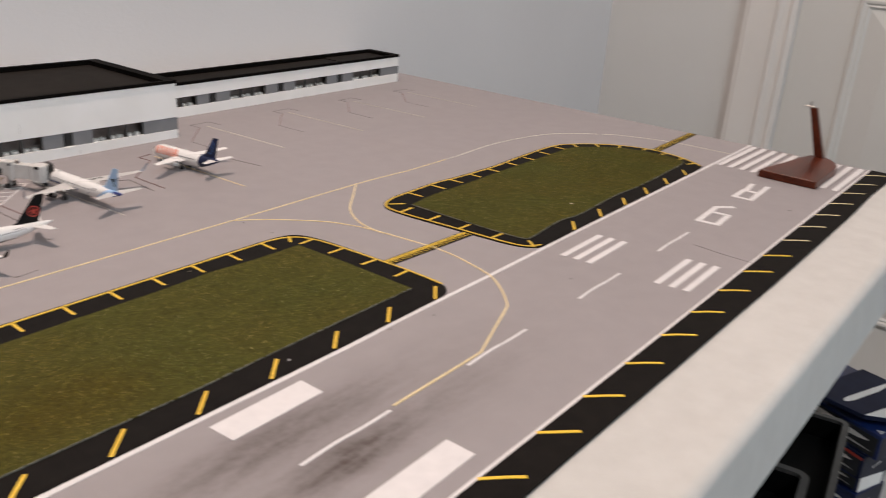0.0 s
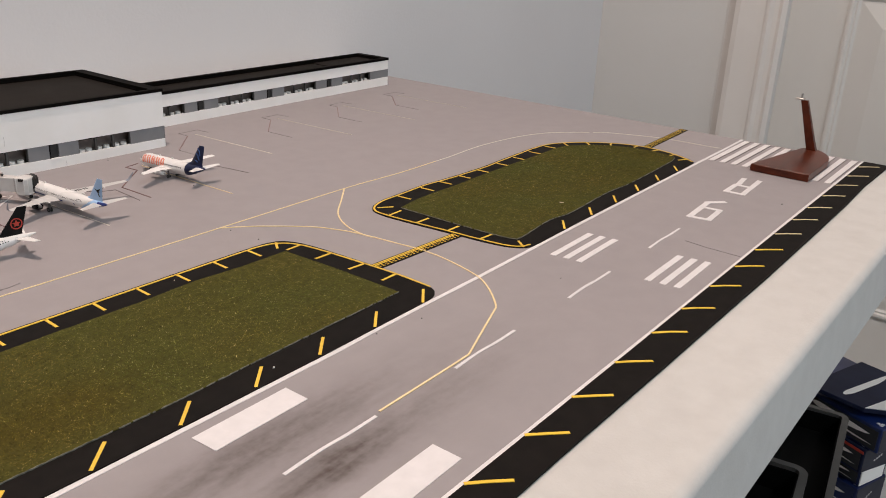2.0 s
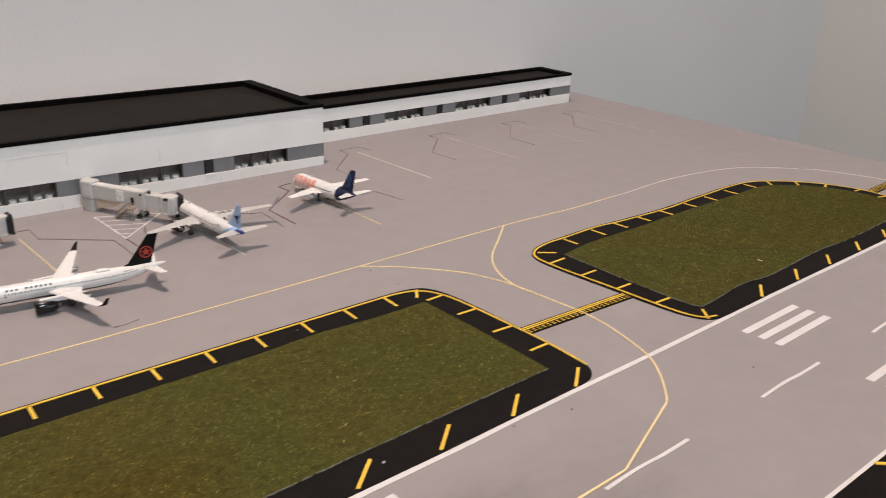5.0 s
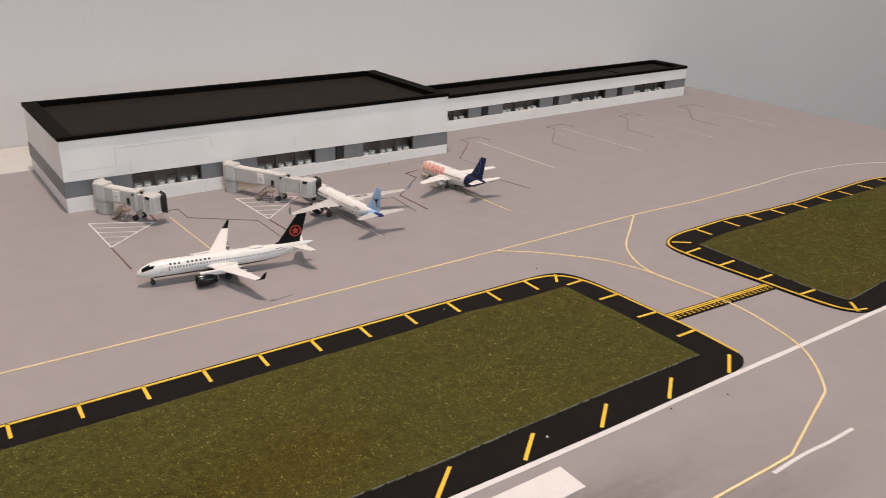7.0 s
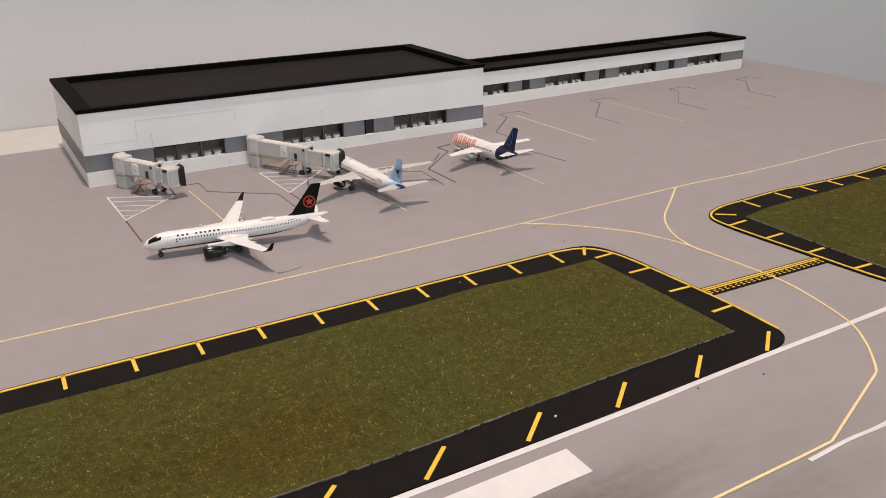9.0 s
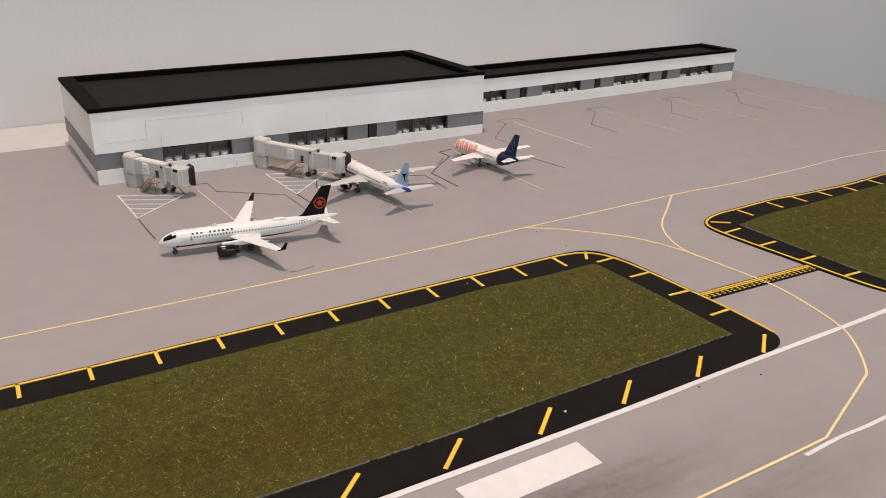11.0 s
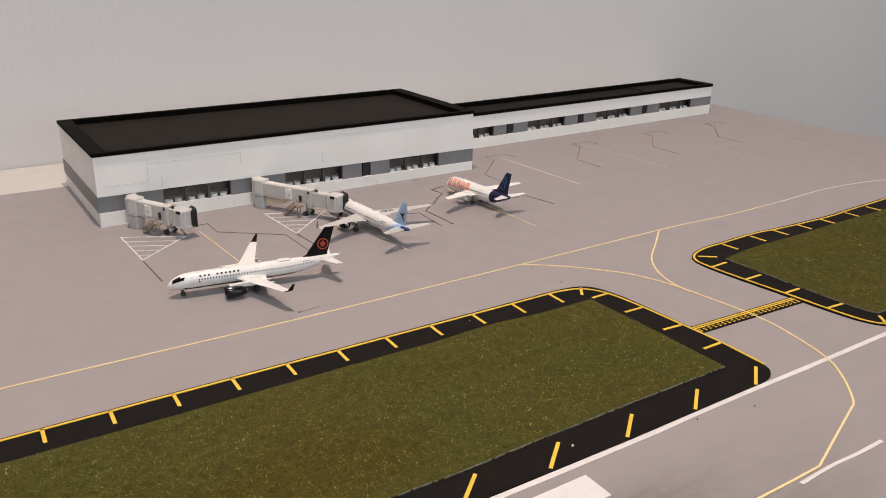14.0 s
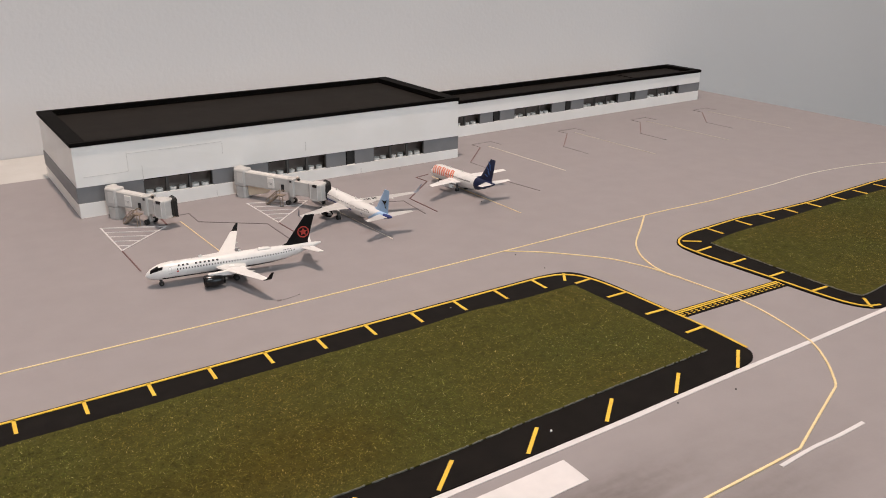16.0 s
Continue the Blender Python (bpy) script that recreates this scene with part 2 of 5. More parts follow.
def grass_patches(m, colour):
    """Two ragged browner patches on the long grass island, multiplied into a colour."""
    nodes, links = m.node_tree.nodes, m.node_tree.links
    coords, rag = nodes.new("ShaderNodeTexCoord"), nodes.new("ShaderNodeTexNoise")
    rag.inputs["Scale"].default_value, rag.inputs["Detail"].default_value = 30, 5
    links.new(coords.outputs["Object"], rag.inputs["Vector"])
    for cx, cy, rx, ry, tone in ((0.325, 0.045, 0.080, 0.042, (1.0, 0.84, 0.66, 1)), (0.225, 0.050, 0.12, 0.060, (0.93, 0.88, 0.76, 1))):
        place, far, fall, ragged, toned = (nodes.new(kind) for kind in ("ShaderNodeMapping", "ShaderNodeVectorMath", "ShaderNodeMapRange", "ShaderNodeMath", "ShaderNodeMix"))
        place.inputs["Location"].default_value, place.inputs["Scale"].default_value = (-cx / rx, -cy / ry, 0), (1 / rx, 1 / ry, 0)
        far.operation, ragged.operation, ragged.use_clamp = "LENGTH", "MULTIPLY", True
        fall.interpolation_type = "SMOOTHSTEP"
        fall.inputs["From Min"].default_value, fall.inputs["From Max"].default_value, fall.inputs["To Max"].default_value = 1.0, 0.1, 1.5
        toned.data_type, toned.blend_type = "RGBA", "MULTIPLY"
        toned.inputs["B"].default_value = tone
        links.new(coords.outputs["Object"], place.inputs["Vector"])
        links.new(place.outputs["Vector"], far.inputs[0])
        links.new(far.outputs["Value"], fall.inputs["Value"])
        links.new(fall.outputs["Result"], ragged.inputs[0])
        links.new(rag.outputs["Fac"], ragged.inputs[1])
        links.new(ragged.outputs[0], toned.inputs["Factor"])
        links.new(colour, toned.inputs["A"])
        colour = toned.outputs["Result"]
    return colour


def blade_material():
    """Dry flock fibres: olive, moss and straw, varied fibre by fibre."""
    m = bpy.data.materials.new("flock_fibres")
    m.use_nodes = True
    nodes, links = m.node_tree.nodes, m.node_tree.links
    shader, info, ramp = nodes["Principled BSDF"], nodes.new("ShaderNodeNewGeometry"), nodes.new("ShaderNodeValToRGB")
    tones = ((0.0, (0.040, 0.0395, 0.0082)), (0.5, (0.070, 0.068, 0.0140)), (0.86, (0.106, 0.099, 0.0215)), (0.965, (0.172, 0.156, 0.044)), (1.0, (0.32, 0.28, 0.135)))
    while len(ramp.color_ramp.elements) < len(tones):
        ramp.color_ramp.elements.new(0.5)
    for element, (at, colour) in zip(ramp.color_ramp.elements, tones):
        element.position, element.color = at, (*colour, 1)
    links.new(info.outputs["Random Per Island"], ramp.inputs["Fac"])
    coords, noise_tex, mix = nodes.new("ShaderNodeTexCoord"), nodes.new("ShaderNodeTexNoise"), nodes.new("ShaderNodeMix")
    noise_tex.inputs["Scale"].default_value, noise_tex.inputs["Detail"].default_value = 14, 4
    mix.data_type, mix.blend_type = "RGBA", "MULTIPLY"
    tint = nodes.new("ShaderNodeValToRGB")
    tint.color_ramp.elements[0].position, tint.color_ramp.elements[1].position = 0.35, 0.65
    tint.color_ramp.elements[0].color, tint.color_ramp.elements[1].color = (1.13, 0.96, 0.76, 1), (0.90, 1.07, 0.96, 1)
    links.new(coords.outputs["Object"], noise_tex.inputs["Vector"])
    links.new(noise_tex.outputs["Fac"], tint.inputs["Fac"])
    mix.inputs["Factor"].default_value = 1.0
    links.new(ramp.outputs["Color"], mix.inputs["A"])
    links.new(tint.outputs["Color"], mix.inputs["B"])
    clump, shade, tuft = nodes.new("ShaderNodeTexNoise"), nodes.new("ShaderNodeMapRange"), nodes.new("ShaderNodeMix")
    clump.inputs["Scale"].default_value, clump.inputs["Detail"].default_value = 300, 2
    shade.inputs["From Min"].default_value, shade.inputs["From Max"].default_value = 0.3, 0.7
    shade.inputs["To Min"].default_value, shade.inputs["To Max"].default_value = 0.56, 1.50
    tuft.data_type, tuft.blend_type = "RGBA", "MULTIPLY"
    tuft.inputs["Factor"].default_value = 1.0
    links.new(coords.outputs["Object"], clump.inputs["Vector"])
    links.new(clump.outputs["Fac"], shade.inputs["Value"])
    links.new(mix.outputs["Result"], tuft.inputs["A"])
    links.new(shade.outputs["Result"], tuft.inputs["B"])
    links.new(grass_patches(m, tuft.outputs["Result"]), shader.inputs["Base Color"])
    shader.inputs["Roughness"].default_value = 0.85
    shader.inputs["Specular IOR Level"].default_value = 0.15
    return m


MAT["blade"] = blade_material()
tree = MAT["grass_mat"].node_tree
tree.links.new(grass_patches(MAT["grass_mat"], next(n for n in tree.nodes if n.type == "VALTORGB").outputs["Color"]), tree.nodes["Principled BSDF"].inputs["Base Color"])

# ---- builders ----


def part(name, bm, mat, parent=None, label="", smooth=False, paint=None):
    """Links a bmesh as one mesh object. mat: a key of MAT or several; paint(centre) gives a face's slot."""
    mesh = bpy.data.meshes.new(name)
    keys = (mat,) if isinstance(mat, str) else mat
    if paint:
        for face in bm.faces:
            face.material_index = paint(face.calc_center_median())
    for face in bm.faces:
        face.smooth = smooth
    bmesh.ops.recalc_face_normals(bm, faces=bm.faces)
    bm.to_mesh(mesh)
    bm.free()
    for key in keys:
        mesh.materials.append(MAT[key])
    ob = new(name, mesh)
    if parent:
        ob.parent = parent
    if label:
        tagged(ob, label)
    return ob


def thing(name, m, label, category, group=""):
    ob = new(name)
    ob.empty_display_size = 0.02
    ob.matrix_world = m
    return tagged(ob, label, category, group)


def box(x0, x1, y0, y1, z0, z1, bevel=0.0, segments=1, bm=None):
    out = bm or bmesh.new()
    made = bmesh.ops.create_cube(out, size=1.0, matrix=Matrix.LocRotScale(((x0 + x1) / 2, (y0 + y1) / 2, (z0 + z1) / 2), None, (abs(x1 - x0), abs(y1 - y0), abs(z1 - z0))))
    if bevel:
        edges = list({e for v in made["verts"] for e in v.link_edges})
        bmesh.ops.bevel(out, geom=edges, offset=bevel, segments=segments, profile=0.5, affect="EDGES", clamp_overlap=True)
    return out


def prism(points, z0, z1, bevel=0.0, bm=None, segments=3):
    """An upright prism over an outline."""
    out = bm or bmesh.new()
    low = [out.verts.new((x, y, z0)) for x, y in points]
    high = [out.verts.new((x, y, z1)) for x, y in points]
    n = len(points)
    top = out.faces.new(high)
    out.faces.new(low[::-1])
    for i in range(n):
        out.faces.new((low[i], low[(i + 1) % n], high[(i + 1) % n], high[i]))
    if bevel:
        bmesh.ops.bevel(out, geom=list(top.edges), offset=bevel, segments=segments, profile=0.5, affect="EDGES", clamp_overlap=True)
    return out


def spline(points, steps=8, closed=False):
    """A smooth curve through points of the plan."""
    p = [Vector(q) for q in points]
    n, out = len(p), []
    for i in range(n if closed else n - 1):
        a, b, c, d = (p[(i + k) % n] if closed else p[min(max(i + k, 0), n - 1)] for k in (-1, 0, 1, 2))
        for s in range(steps):
            t = s / steps
            out.append(0.5 * ((2 * b) + (c - a) * t + (2 * a - 5 * b + 4 * c - d) * t * t + (3 * b - a - 3 * c + d) * t**3))
    return out if closed else out + [p[-1]]


def ribbon(points, width, z0=0.0, z1=0.0003, closed=False, bm=None, wobble=0.0):
    """A flat strip of tape or paint along a line of the plan."""
    out = bm or bmesh.new()
    p = [Vector(q) for q in points]
    n, rows = len(p), []
    for i in range(n):
        before, after = (p[i - 1] if i or closed else None), (p[(i + 1) % n] if i < n - 1 or closed else None)
        d1 = (p[i] - before).normalized() if before is not None else None
        d2 = (after - p[i]).normalized() if after is not None else None
        d1, d2 = d1 or d2, d2 or d1
        way = (d1 + d2).normalized()
        side = Vector((-way.y, way.x)) * (width / 2) / max(0.5, way.dot(d1))
        if wobble:
            side = side * (1 + wobble * noise.noise((p[i].x * 60, p[i].y * 60, 0.3)))
        rows.append([out.verts.new((*(p[i] + s * side), z)) for s in (-1, 1) for z in (z0, z1)])
    for i in range(n if closed else n - 1):
        (a0, a1, b0, b1), (c0, c1, d0, d1) = rows[i], rows[(i + 1) % n]
        for quad in ((a1, c1, d1, b1), (a0, a1, c1, c0)[::-1], (b0, b1, d1, d0)):
            out.faces.new(quad)
    return out


def offset(points, by):
    """The outline moved inwards (counter-clockwise outlines, by > 0)."""
    p, out = [Vector(q) for q in points], []
    for i in range(len(p)):
        way = (p[(i + 1) % len(p)] - p[i - 1]).normalized()
        out.append(p[i] + by * Vector((-way.y, way.x)))
    return out


def tube(a, b, r, sides=10, r2=None, bm=None):
    out = bm or bmesh.new()
    a, b = Vector(a), Vector(b)
    turn = (b - a).to_track_quat("Z", "Y").to_matrix().to_4x4()
    bmesh.ops.create_cone(out, cap_ends=True, segments=sides, radius1=r, radius2=r if r2 is None else r2, depth=(b - a).length, matrix=Matrix.Translation((a + b) / 2) @ turn)
    return out


def loft(rings, bm=None, caps=True):
    out = bm or bmesh.new()
    made = [[out.verts.new(v) for v in ring] for ring in rings]
    n = len(made[0])
    for a, b in zip(made, made[1:]):
        for i in range(n):
            out.faces.new((a[i], a[(i + 1) % n], b[(i + 1) % n], b[i]))
    if caps:
        out.faces.new(made[0][::-1])
        out.faces.new(made[-1])
    return out

# ---- the room ----
T = 0.1
tagged(part("floor", box(WALL_W - T, WALL_E + T, WALL_S - T, WALL_N + T, FLOOR_Z - T, FLOOR_Z), "oak"), "pale greyed oak floorboards with a low sheen", "floor", kind="structure")
tagged(part("ceiling", box(WALL_W - T, WALL_E + T, WALL_S - T, WALL_N + T, CEIL_Z, CEIL_Z + T), "ceiling"), "unseen ceiling, greyed to limit bounced light", "ceiling", kind="structure")
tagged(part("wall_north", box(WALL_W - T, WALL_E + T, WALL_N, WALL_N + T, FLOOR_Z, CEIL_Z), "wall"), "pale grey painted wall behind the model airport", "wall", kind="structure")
# An unseen window is added to the south wall to hold the cool fill.
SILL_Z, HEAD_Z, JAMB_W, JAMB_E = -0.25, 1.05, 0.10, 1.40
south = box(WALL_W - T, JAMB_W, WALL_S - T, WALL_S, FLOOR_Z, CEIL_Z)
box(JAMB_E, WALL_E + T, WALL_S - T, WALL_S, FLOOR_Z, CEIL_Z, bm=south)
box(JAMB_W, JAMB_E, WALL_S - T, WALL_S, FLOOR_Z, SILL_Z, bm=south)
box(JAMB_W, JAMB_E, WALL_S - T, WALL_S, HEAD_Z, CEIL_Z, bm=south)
tagged(part("wall_south", south, "wall_room"), "unseen grey wall with an added window, darkened to limit bounced light", "wall", kind="structure")
window_1 = tagged(thing("window_1", pose(0.75, WALL_S, SILL_Z), "unseen framed window added around the cool fill lamp", "window"), kind="structure")
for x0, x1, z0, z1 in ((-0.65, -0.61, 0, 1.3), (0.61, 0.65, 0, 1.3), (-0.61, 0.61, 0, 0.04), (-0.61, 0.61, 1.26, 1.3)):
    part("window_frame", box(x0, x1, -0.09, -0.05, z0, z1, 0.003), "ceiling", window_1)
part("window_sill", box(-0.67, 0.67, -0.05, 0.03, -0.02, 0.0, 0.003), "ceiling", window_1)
tagged(part("wall_west", box(WALL_W - T, WALL_W, WALL_S, WALL_N, FLOOR_Z, CEIL_Z), "wall_room"), "unseen grey wall, darkened to limit bounced light", "wall", kind="structure")

# The east wall has a doorway with a closed panelled door and a moulded casing.
DOOR_N, DOOR_S, DOOR_TOP = 0.466, -0.226, 1.36
wall = box(WALL_E, WALL_E + T, DOOR_N + 0.005, WALL_N, FLOOR_Z, CEIL_Z)
box(WALL_E, WALL_E + T, WALL_S, DOOR_S - 0.005, FLOOR_Z, CEIL_Z, bm=wall)
box(WALL_E, WALL_E + T, DOOR_S - 0.005, DOOR_N + 0.005, DOOR_TOP, CEIL_Z, bm=wall)
tagged(part("wall_east", wall, "wall_warm"), "grey wall with a doorway, its paint dimmed for weaker light", "wall", kind="structure")


def casing_profile():
    """Depth out of the wall over the width of the casing, from its outer edge."""
    return ((0.0, 0.0), (0.0, 0.016), (0.010, 0.019), (0.045, 0.015), (0.054, 0.0145), (0.058, 0.0180), (0.063, 0.0190), (0.070, 0.0145), (0.078, 0.0125), (0.084, 0.0155), (0.092, 0.0110), (0.0945, 0.0))


def casing():
    out = bmesh.new()
    w = 0.0945
    corners = ((DOOR_N, FLOOR_Z, 1, 0), (DOOR_N, DOOR_TOP, 1, 1), (DOOR_S, DOOR_TOP, -1, 1), (DOOR_S, FLOOR_Z, -1, 0))
    rings = [[(WALL_E - 0.001 - d, y + sy * (w - u), z + sz * (w - u)) for u, d in casing_profile()] for y, z, sy, sz in corners]
    return loft(rings, out)


tagged(part("trim", casing(), "trim_paint"), "moulded cream door casing", "door trim", kind="structure")
tagged(part("trim", box(WALL_E - 0.006, WALL_E - 0.0005, DOOR_N + 0.0955, DOOR_N + 0.109, FLOOR_Z, 1.47), "caulk"), "strip coloured as the shadow line beside the door casing", "door trim", kind="structure")

door = thing("door_1", pose(WALL_E, 0, FLOOR_Z), "closed cream panelled door with raised panels", "door")
tagged(door, kind="structure")
DX = -0.0004
slab = box(DX, DX + 0.035, DOOR_S - 0.004, DOOR_N + 0.004, 0.012, DOOR_TOP - FLOOR_Z - 0.003, 0.002)
part("door_slab", slab, "door_paint", door)


def raised_panel(y0, y1, z0, z1):
    """A moulded frame with a fielded panel inside it."""
    out = bmesh.new()
    steps = ((0.0, 0.0), (0.001, 0.004), (0.005, 0.0065), (0.009, 0.006), (0.012, 0.0035), (0.015, 0.0042), (0.019, 0.0008), (0.022, 0.0008), (0.062, 0.0100))
    rings = []
    for inset, out_by in steps:
        a, b, c, d = y0 + inset, y1 - inset, z0 + inset, z1 - inset
        rings.append([(DX - out_by - 0.0005, y, z) for y, z in ((a, c), (b, c), (b, d), (a, d))])
    loft(rings, out, caps=False)
    out.faces.new(list(out.verts)[-4:])
    return out


for y0, y1 in ((0.171, 0.370), (-0.130, 0.069)):
    for z0, z1 in ((0.218, 0.792), (0.90, 1.90)):
        part("door_panel", raised_panel(y0, y1, z0, z1), "door_paint", door)
# The gap's darkness is put into a black strip under the slab.
part("door_gap_strip", box(DX - 0.004, DX + 0.03, DOOR_S + 0.003, DOOR_N - 0.003, 0.0, 0.016), "rubber", door, "black strip standing in for the dark gap under the door")
tagged(part("threshold", box(WALL_E - 0.05, WALL_E + 0.07, DOOR_S, DOOR_N, FLOOR_Z, FLOOR_Z + 0.006, 0.002), "oak"), "worn wooden door threshold", "threshold", kind="structure")

# ---- the table ----
TABLE_Z = -0.0012
table = thing("display_table", pose(0.3, 0.46, FLOOR_Z), "long white laminate table with rounded corners holding the model airport", "table")
X0, X1, Y0, Y1 = -0.42, 0.852, 0.0885, WALL_N - 0.001


def table_outline():
    out = []
    for cx, cy, r, start in ((X1 - 0.062, Y0 + 0.062, 0.062, -90), (X1 - 0.004, Y1 - 0.004, 0.004, 0), (X0 + 0.004, Y1 - 0.004, 0.004, 90), (X0 + 0.062, Y0 + 0.062, 0.062, 180)):
        out += [(cx + r * math.cos(radians(start + a)) - 0.3, cy + r * math.sin(radians(start + a)) - 0.46) for a in range(0, 91, 10)]
    return out


# The front edge falls off steeply from a narrow rounding.
rings = []
for inset, drop in [(0.002, 0.0418), (0.0048, 0.010)] + [(0.0052 + 0.0065 * (1 - math.cos(radians(a))), 0.006 * (1 - math.sin(radians(a)))) for a in range(10, 91, 4)]:
    rings.append([(x, y + inset * min(1.0, max(0.0, (Y0 + 0.062 - 0.46 - y) / 0.062)), TABLE_Z - FLOOR_Z - drop) for x, y in table_outline()])
part("tabletop", loft(rings), "table", table, smooth=False)
for x in (X0 + 0.06, X1 - 0.1):
    for y in (Y0 + 0.08, Y1 - 0.06):
        part("leg", box(x - 0.32, x - 0.28, y - 0.48, y - 0.44, 0, -0.043 - FLOOR_Z, 0.003), "table", table)

# ---- the airport base board and its markings ----
BX0, BX1 = -0.20, 0.8515
board = tagged(part("airport_board", box(BX0, BX1, 0.1445, 0.7545, TABLE_Z, 0.0), "tarmac"), "smooth grey painted model airport base board with sooty tyre marks", "base board")


def marking(name, points, width, mat, label="", z=0.0003, smooth=0, wobble=0.12, closed=False):
    pts = spline(points, smooth, closed) if smooth else points
    return part(name, ribbon(pts, width, -0.0002, z, closed, wobble=wobble), mat, board, label)


def patch_of_paint(name, points, mat, label="", z=0.0003):
    return part(name, prism(points, -0.0002, z), mat, board, label)


marking("runway_edge_line", ((BX0, 0.2652), (0.113, 0.2656), (0.245, 0.2664), (0.30, 0.268), (0.376, 0.2688), (0.494, 0.2713), (0.587, 0.2725), (0.712, 0.2742), (0.79, 0.2750), (0.8515, 0.2760)), 0.0026, "white_paint", "white tape line along the runway edge", smooth=10)
marking("runway_edge_line", ((BX0, 0.1608), (0.2, 0.1608), (0.45, 0.1611), (0.65, 0.162), (0.8515, 0.1618)), 0.0022, "white_paint", "white tape line along the runway edge", smooth=10)
for k in range(4):
    x = 0.1735 + 0.1062 * k
    marking("centreline_dash", ((x, 0.2143), (x + 0.02, 0.2152), (x + 0.035, 0.2147), (x + 0.052, 0.2150)), 0.0016, "white_paint", smooth=5)
for y0, y1, dx in ((0.2452, 0.2592, 0.0), (0.1697, 0.1843, 0.0085)):
    patch_of_paint("aiming_point_block", ((0.1668 + dx, y0 - 0.0004), (0.2162 + dx, y0 + 0.0006), (0.2164 + dx, y1 + 0.0004), (0.1661 + dx, y1 - 0.0004)), "white_paint")
for y_mid, dx in ((0.2548, 0.0), (0.2461, 0.001), (0.2372, 0.0015), (0.1922, 0.0035), (0.1832, 0.0045), (0.1746, 0.0055)):
    patch_of_paint("touchdown_bar", ((0.4372 + dx, y_mid - 0.0022), (0.4900 + dx, y_mid - 0.0012), (0.4897 + dx, y_mid + 0.0030), (0.4370 + dx, y_mid + 0.0018)), "white_paint")
for k in range(11):
    y = 0.2695 - 0.01015 * k
    if k != 5:
        patch_of_paint("threshold_bar", ((0.7478, y - 0.0026), (0.8478, y - 0.0024), (0.8474, y + 0.0028), (0.7472, y + 0.0022)), "white_paint")
        marking("bar_outline", ((0.7475, y - 0.0033), (0.8478, y - 0.0031)), 0.0007, "grey_line")
# The runway's number and letter, facing the far end.
for name, strokes in (
    ("painted_letter_r", (((0.7088, 0.2252), (0.6825, 0.2222)), ((0.7105, 0.2126), (0.6575, 0.2098)), ((0.6595, 0.2085), (0.6588, 0.2250)), ((0.6572, 0.2232), (0.6850, 0.2238)), ((0.6832, 0.2252), (0.6832, 0.2100)))),
    ("painted_number_nine", (((0.6065, 0.2085), (0.5755, 0.2065)), ((0.5775, 0.2052), (0.5752, 0.2222)), ((0.5738, 0.2202), (0.6180, 0.2228)), ((0.6035, 0.2215), (0.6050, 0.2072)), ((0.6165, 0.2240), (0.6292, 0.2126)))),
):
    glyph = bmesh.new()
    for n, (a, b) in enumerate(strokes):
        ribbon((a, b), 0.0042, -0.0002, 0.0003 + 0.00003 * n, bm=glyph)
    part(name, glyph, "white_paint", board, "angular white stencilled runway character")

# Taxiway centreline, the two fillets and the lead-on to the runway.
marking("taxiway_line", ((BX0, 0.4385), (0.044, 0.4392), (0.182, 0.4385), (0.3266, 0.4408), (0.4463, 0.4437), (0.489, 0.4426), (0.512, 0.4418), (0.560, 0.4432)), 0.00095, "yellow_worn", "thin yellow taxiway centreline", z=0.00034, smooth=8)
# Coloured paler from there, to fit its look from the camera, with a gap where it curves to the runway.
marking("taxiway_line", ((0.560, 0.4432), (0.583, 0.444), (0.635, 0.4474), (0.687, 0.4427), (0.7234, 0.432), (0.749, 0.4137), (0.7610, 0.4020)), 0.00095, "yellow_pale", "pale yellow taxiway centreline", z=0.00034, smooth=8)
marking("taxiway_line", ((0.7640, 0.3990), (0.7739, 0.3884), (0.788, 0.3572), (0.7955, 0.3306), (0.797, 0.2951), (0.7978, 0.2780)), 0.00095, "yellow_pale", "pale yellow taxiway centreline", z=0.00034, smooth=8)
marking("taxiway_line", ((0.3266, 0.4404), (0.3464, 0.4252), (0.3685, 0.4008), (0.3765, 0.3853), (0.3815, 0.3686), (0.3858, 0.3333), (0.3869, 0.3162), (0.3845, 0.2971), (0.3766, 0.2702), (0.3660, 0.2546), (0.3520, 0.2406), (0.3460, 0.2366)), 0.0010, "yellow_worn", "thin yellow curve from taxiway to runway", z=0.00042, smooth=8)
marking("taxiway_line", ((0.3462, 0.2368), (0.3181, 0.2262), (0.2950, 0.2174), (0.2810, 0.2170), (0.2289, 0.2164)), 0.0010, "yellow_worn", "thin yellow lead-on line", z=0.00046, smooth=0)
marking("taxiway_line", ((0.4463, 0.4433), (0.4247, 0.4256), (0.4037, 0.4087), (0.3918, 0.3941), (0.3844, 0.3782), (0.3820, 0.3633), (0.3838, 0.3548)), 0.0010, "yellow_worn", "thin yellow curve from taxiway to runway", z=0.00050, smooth=8)


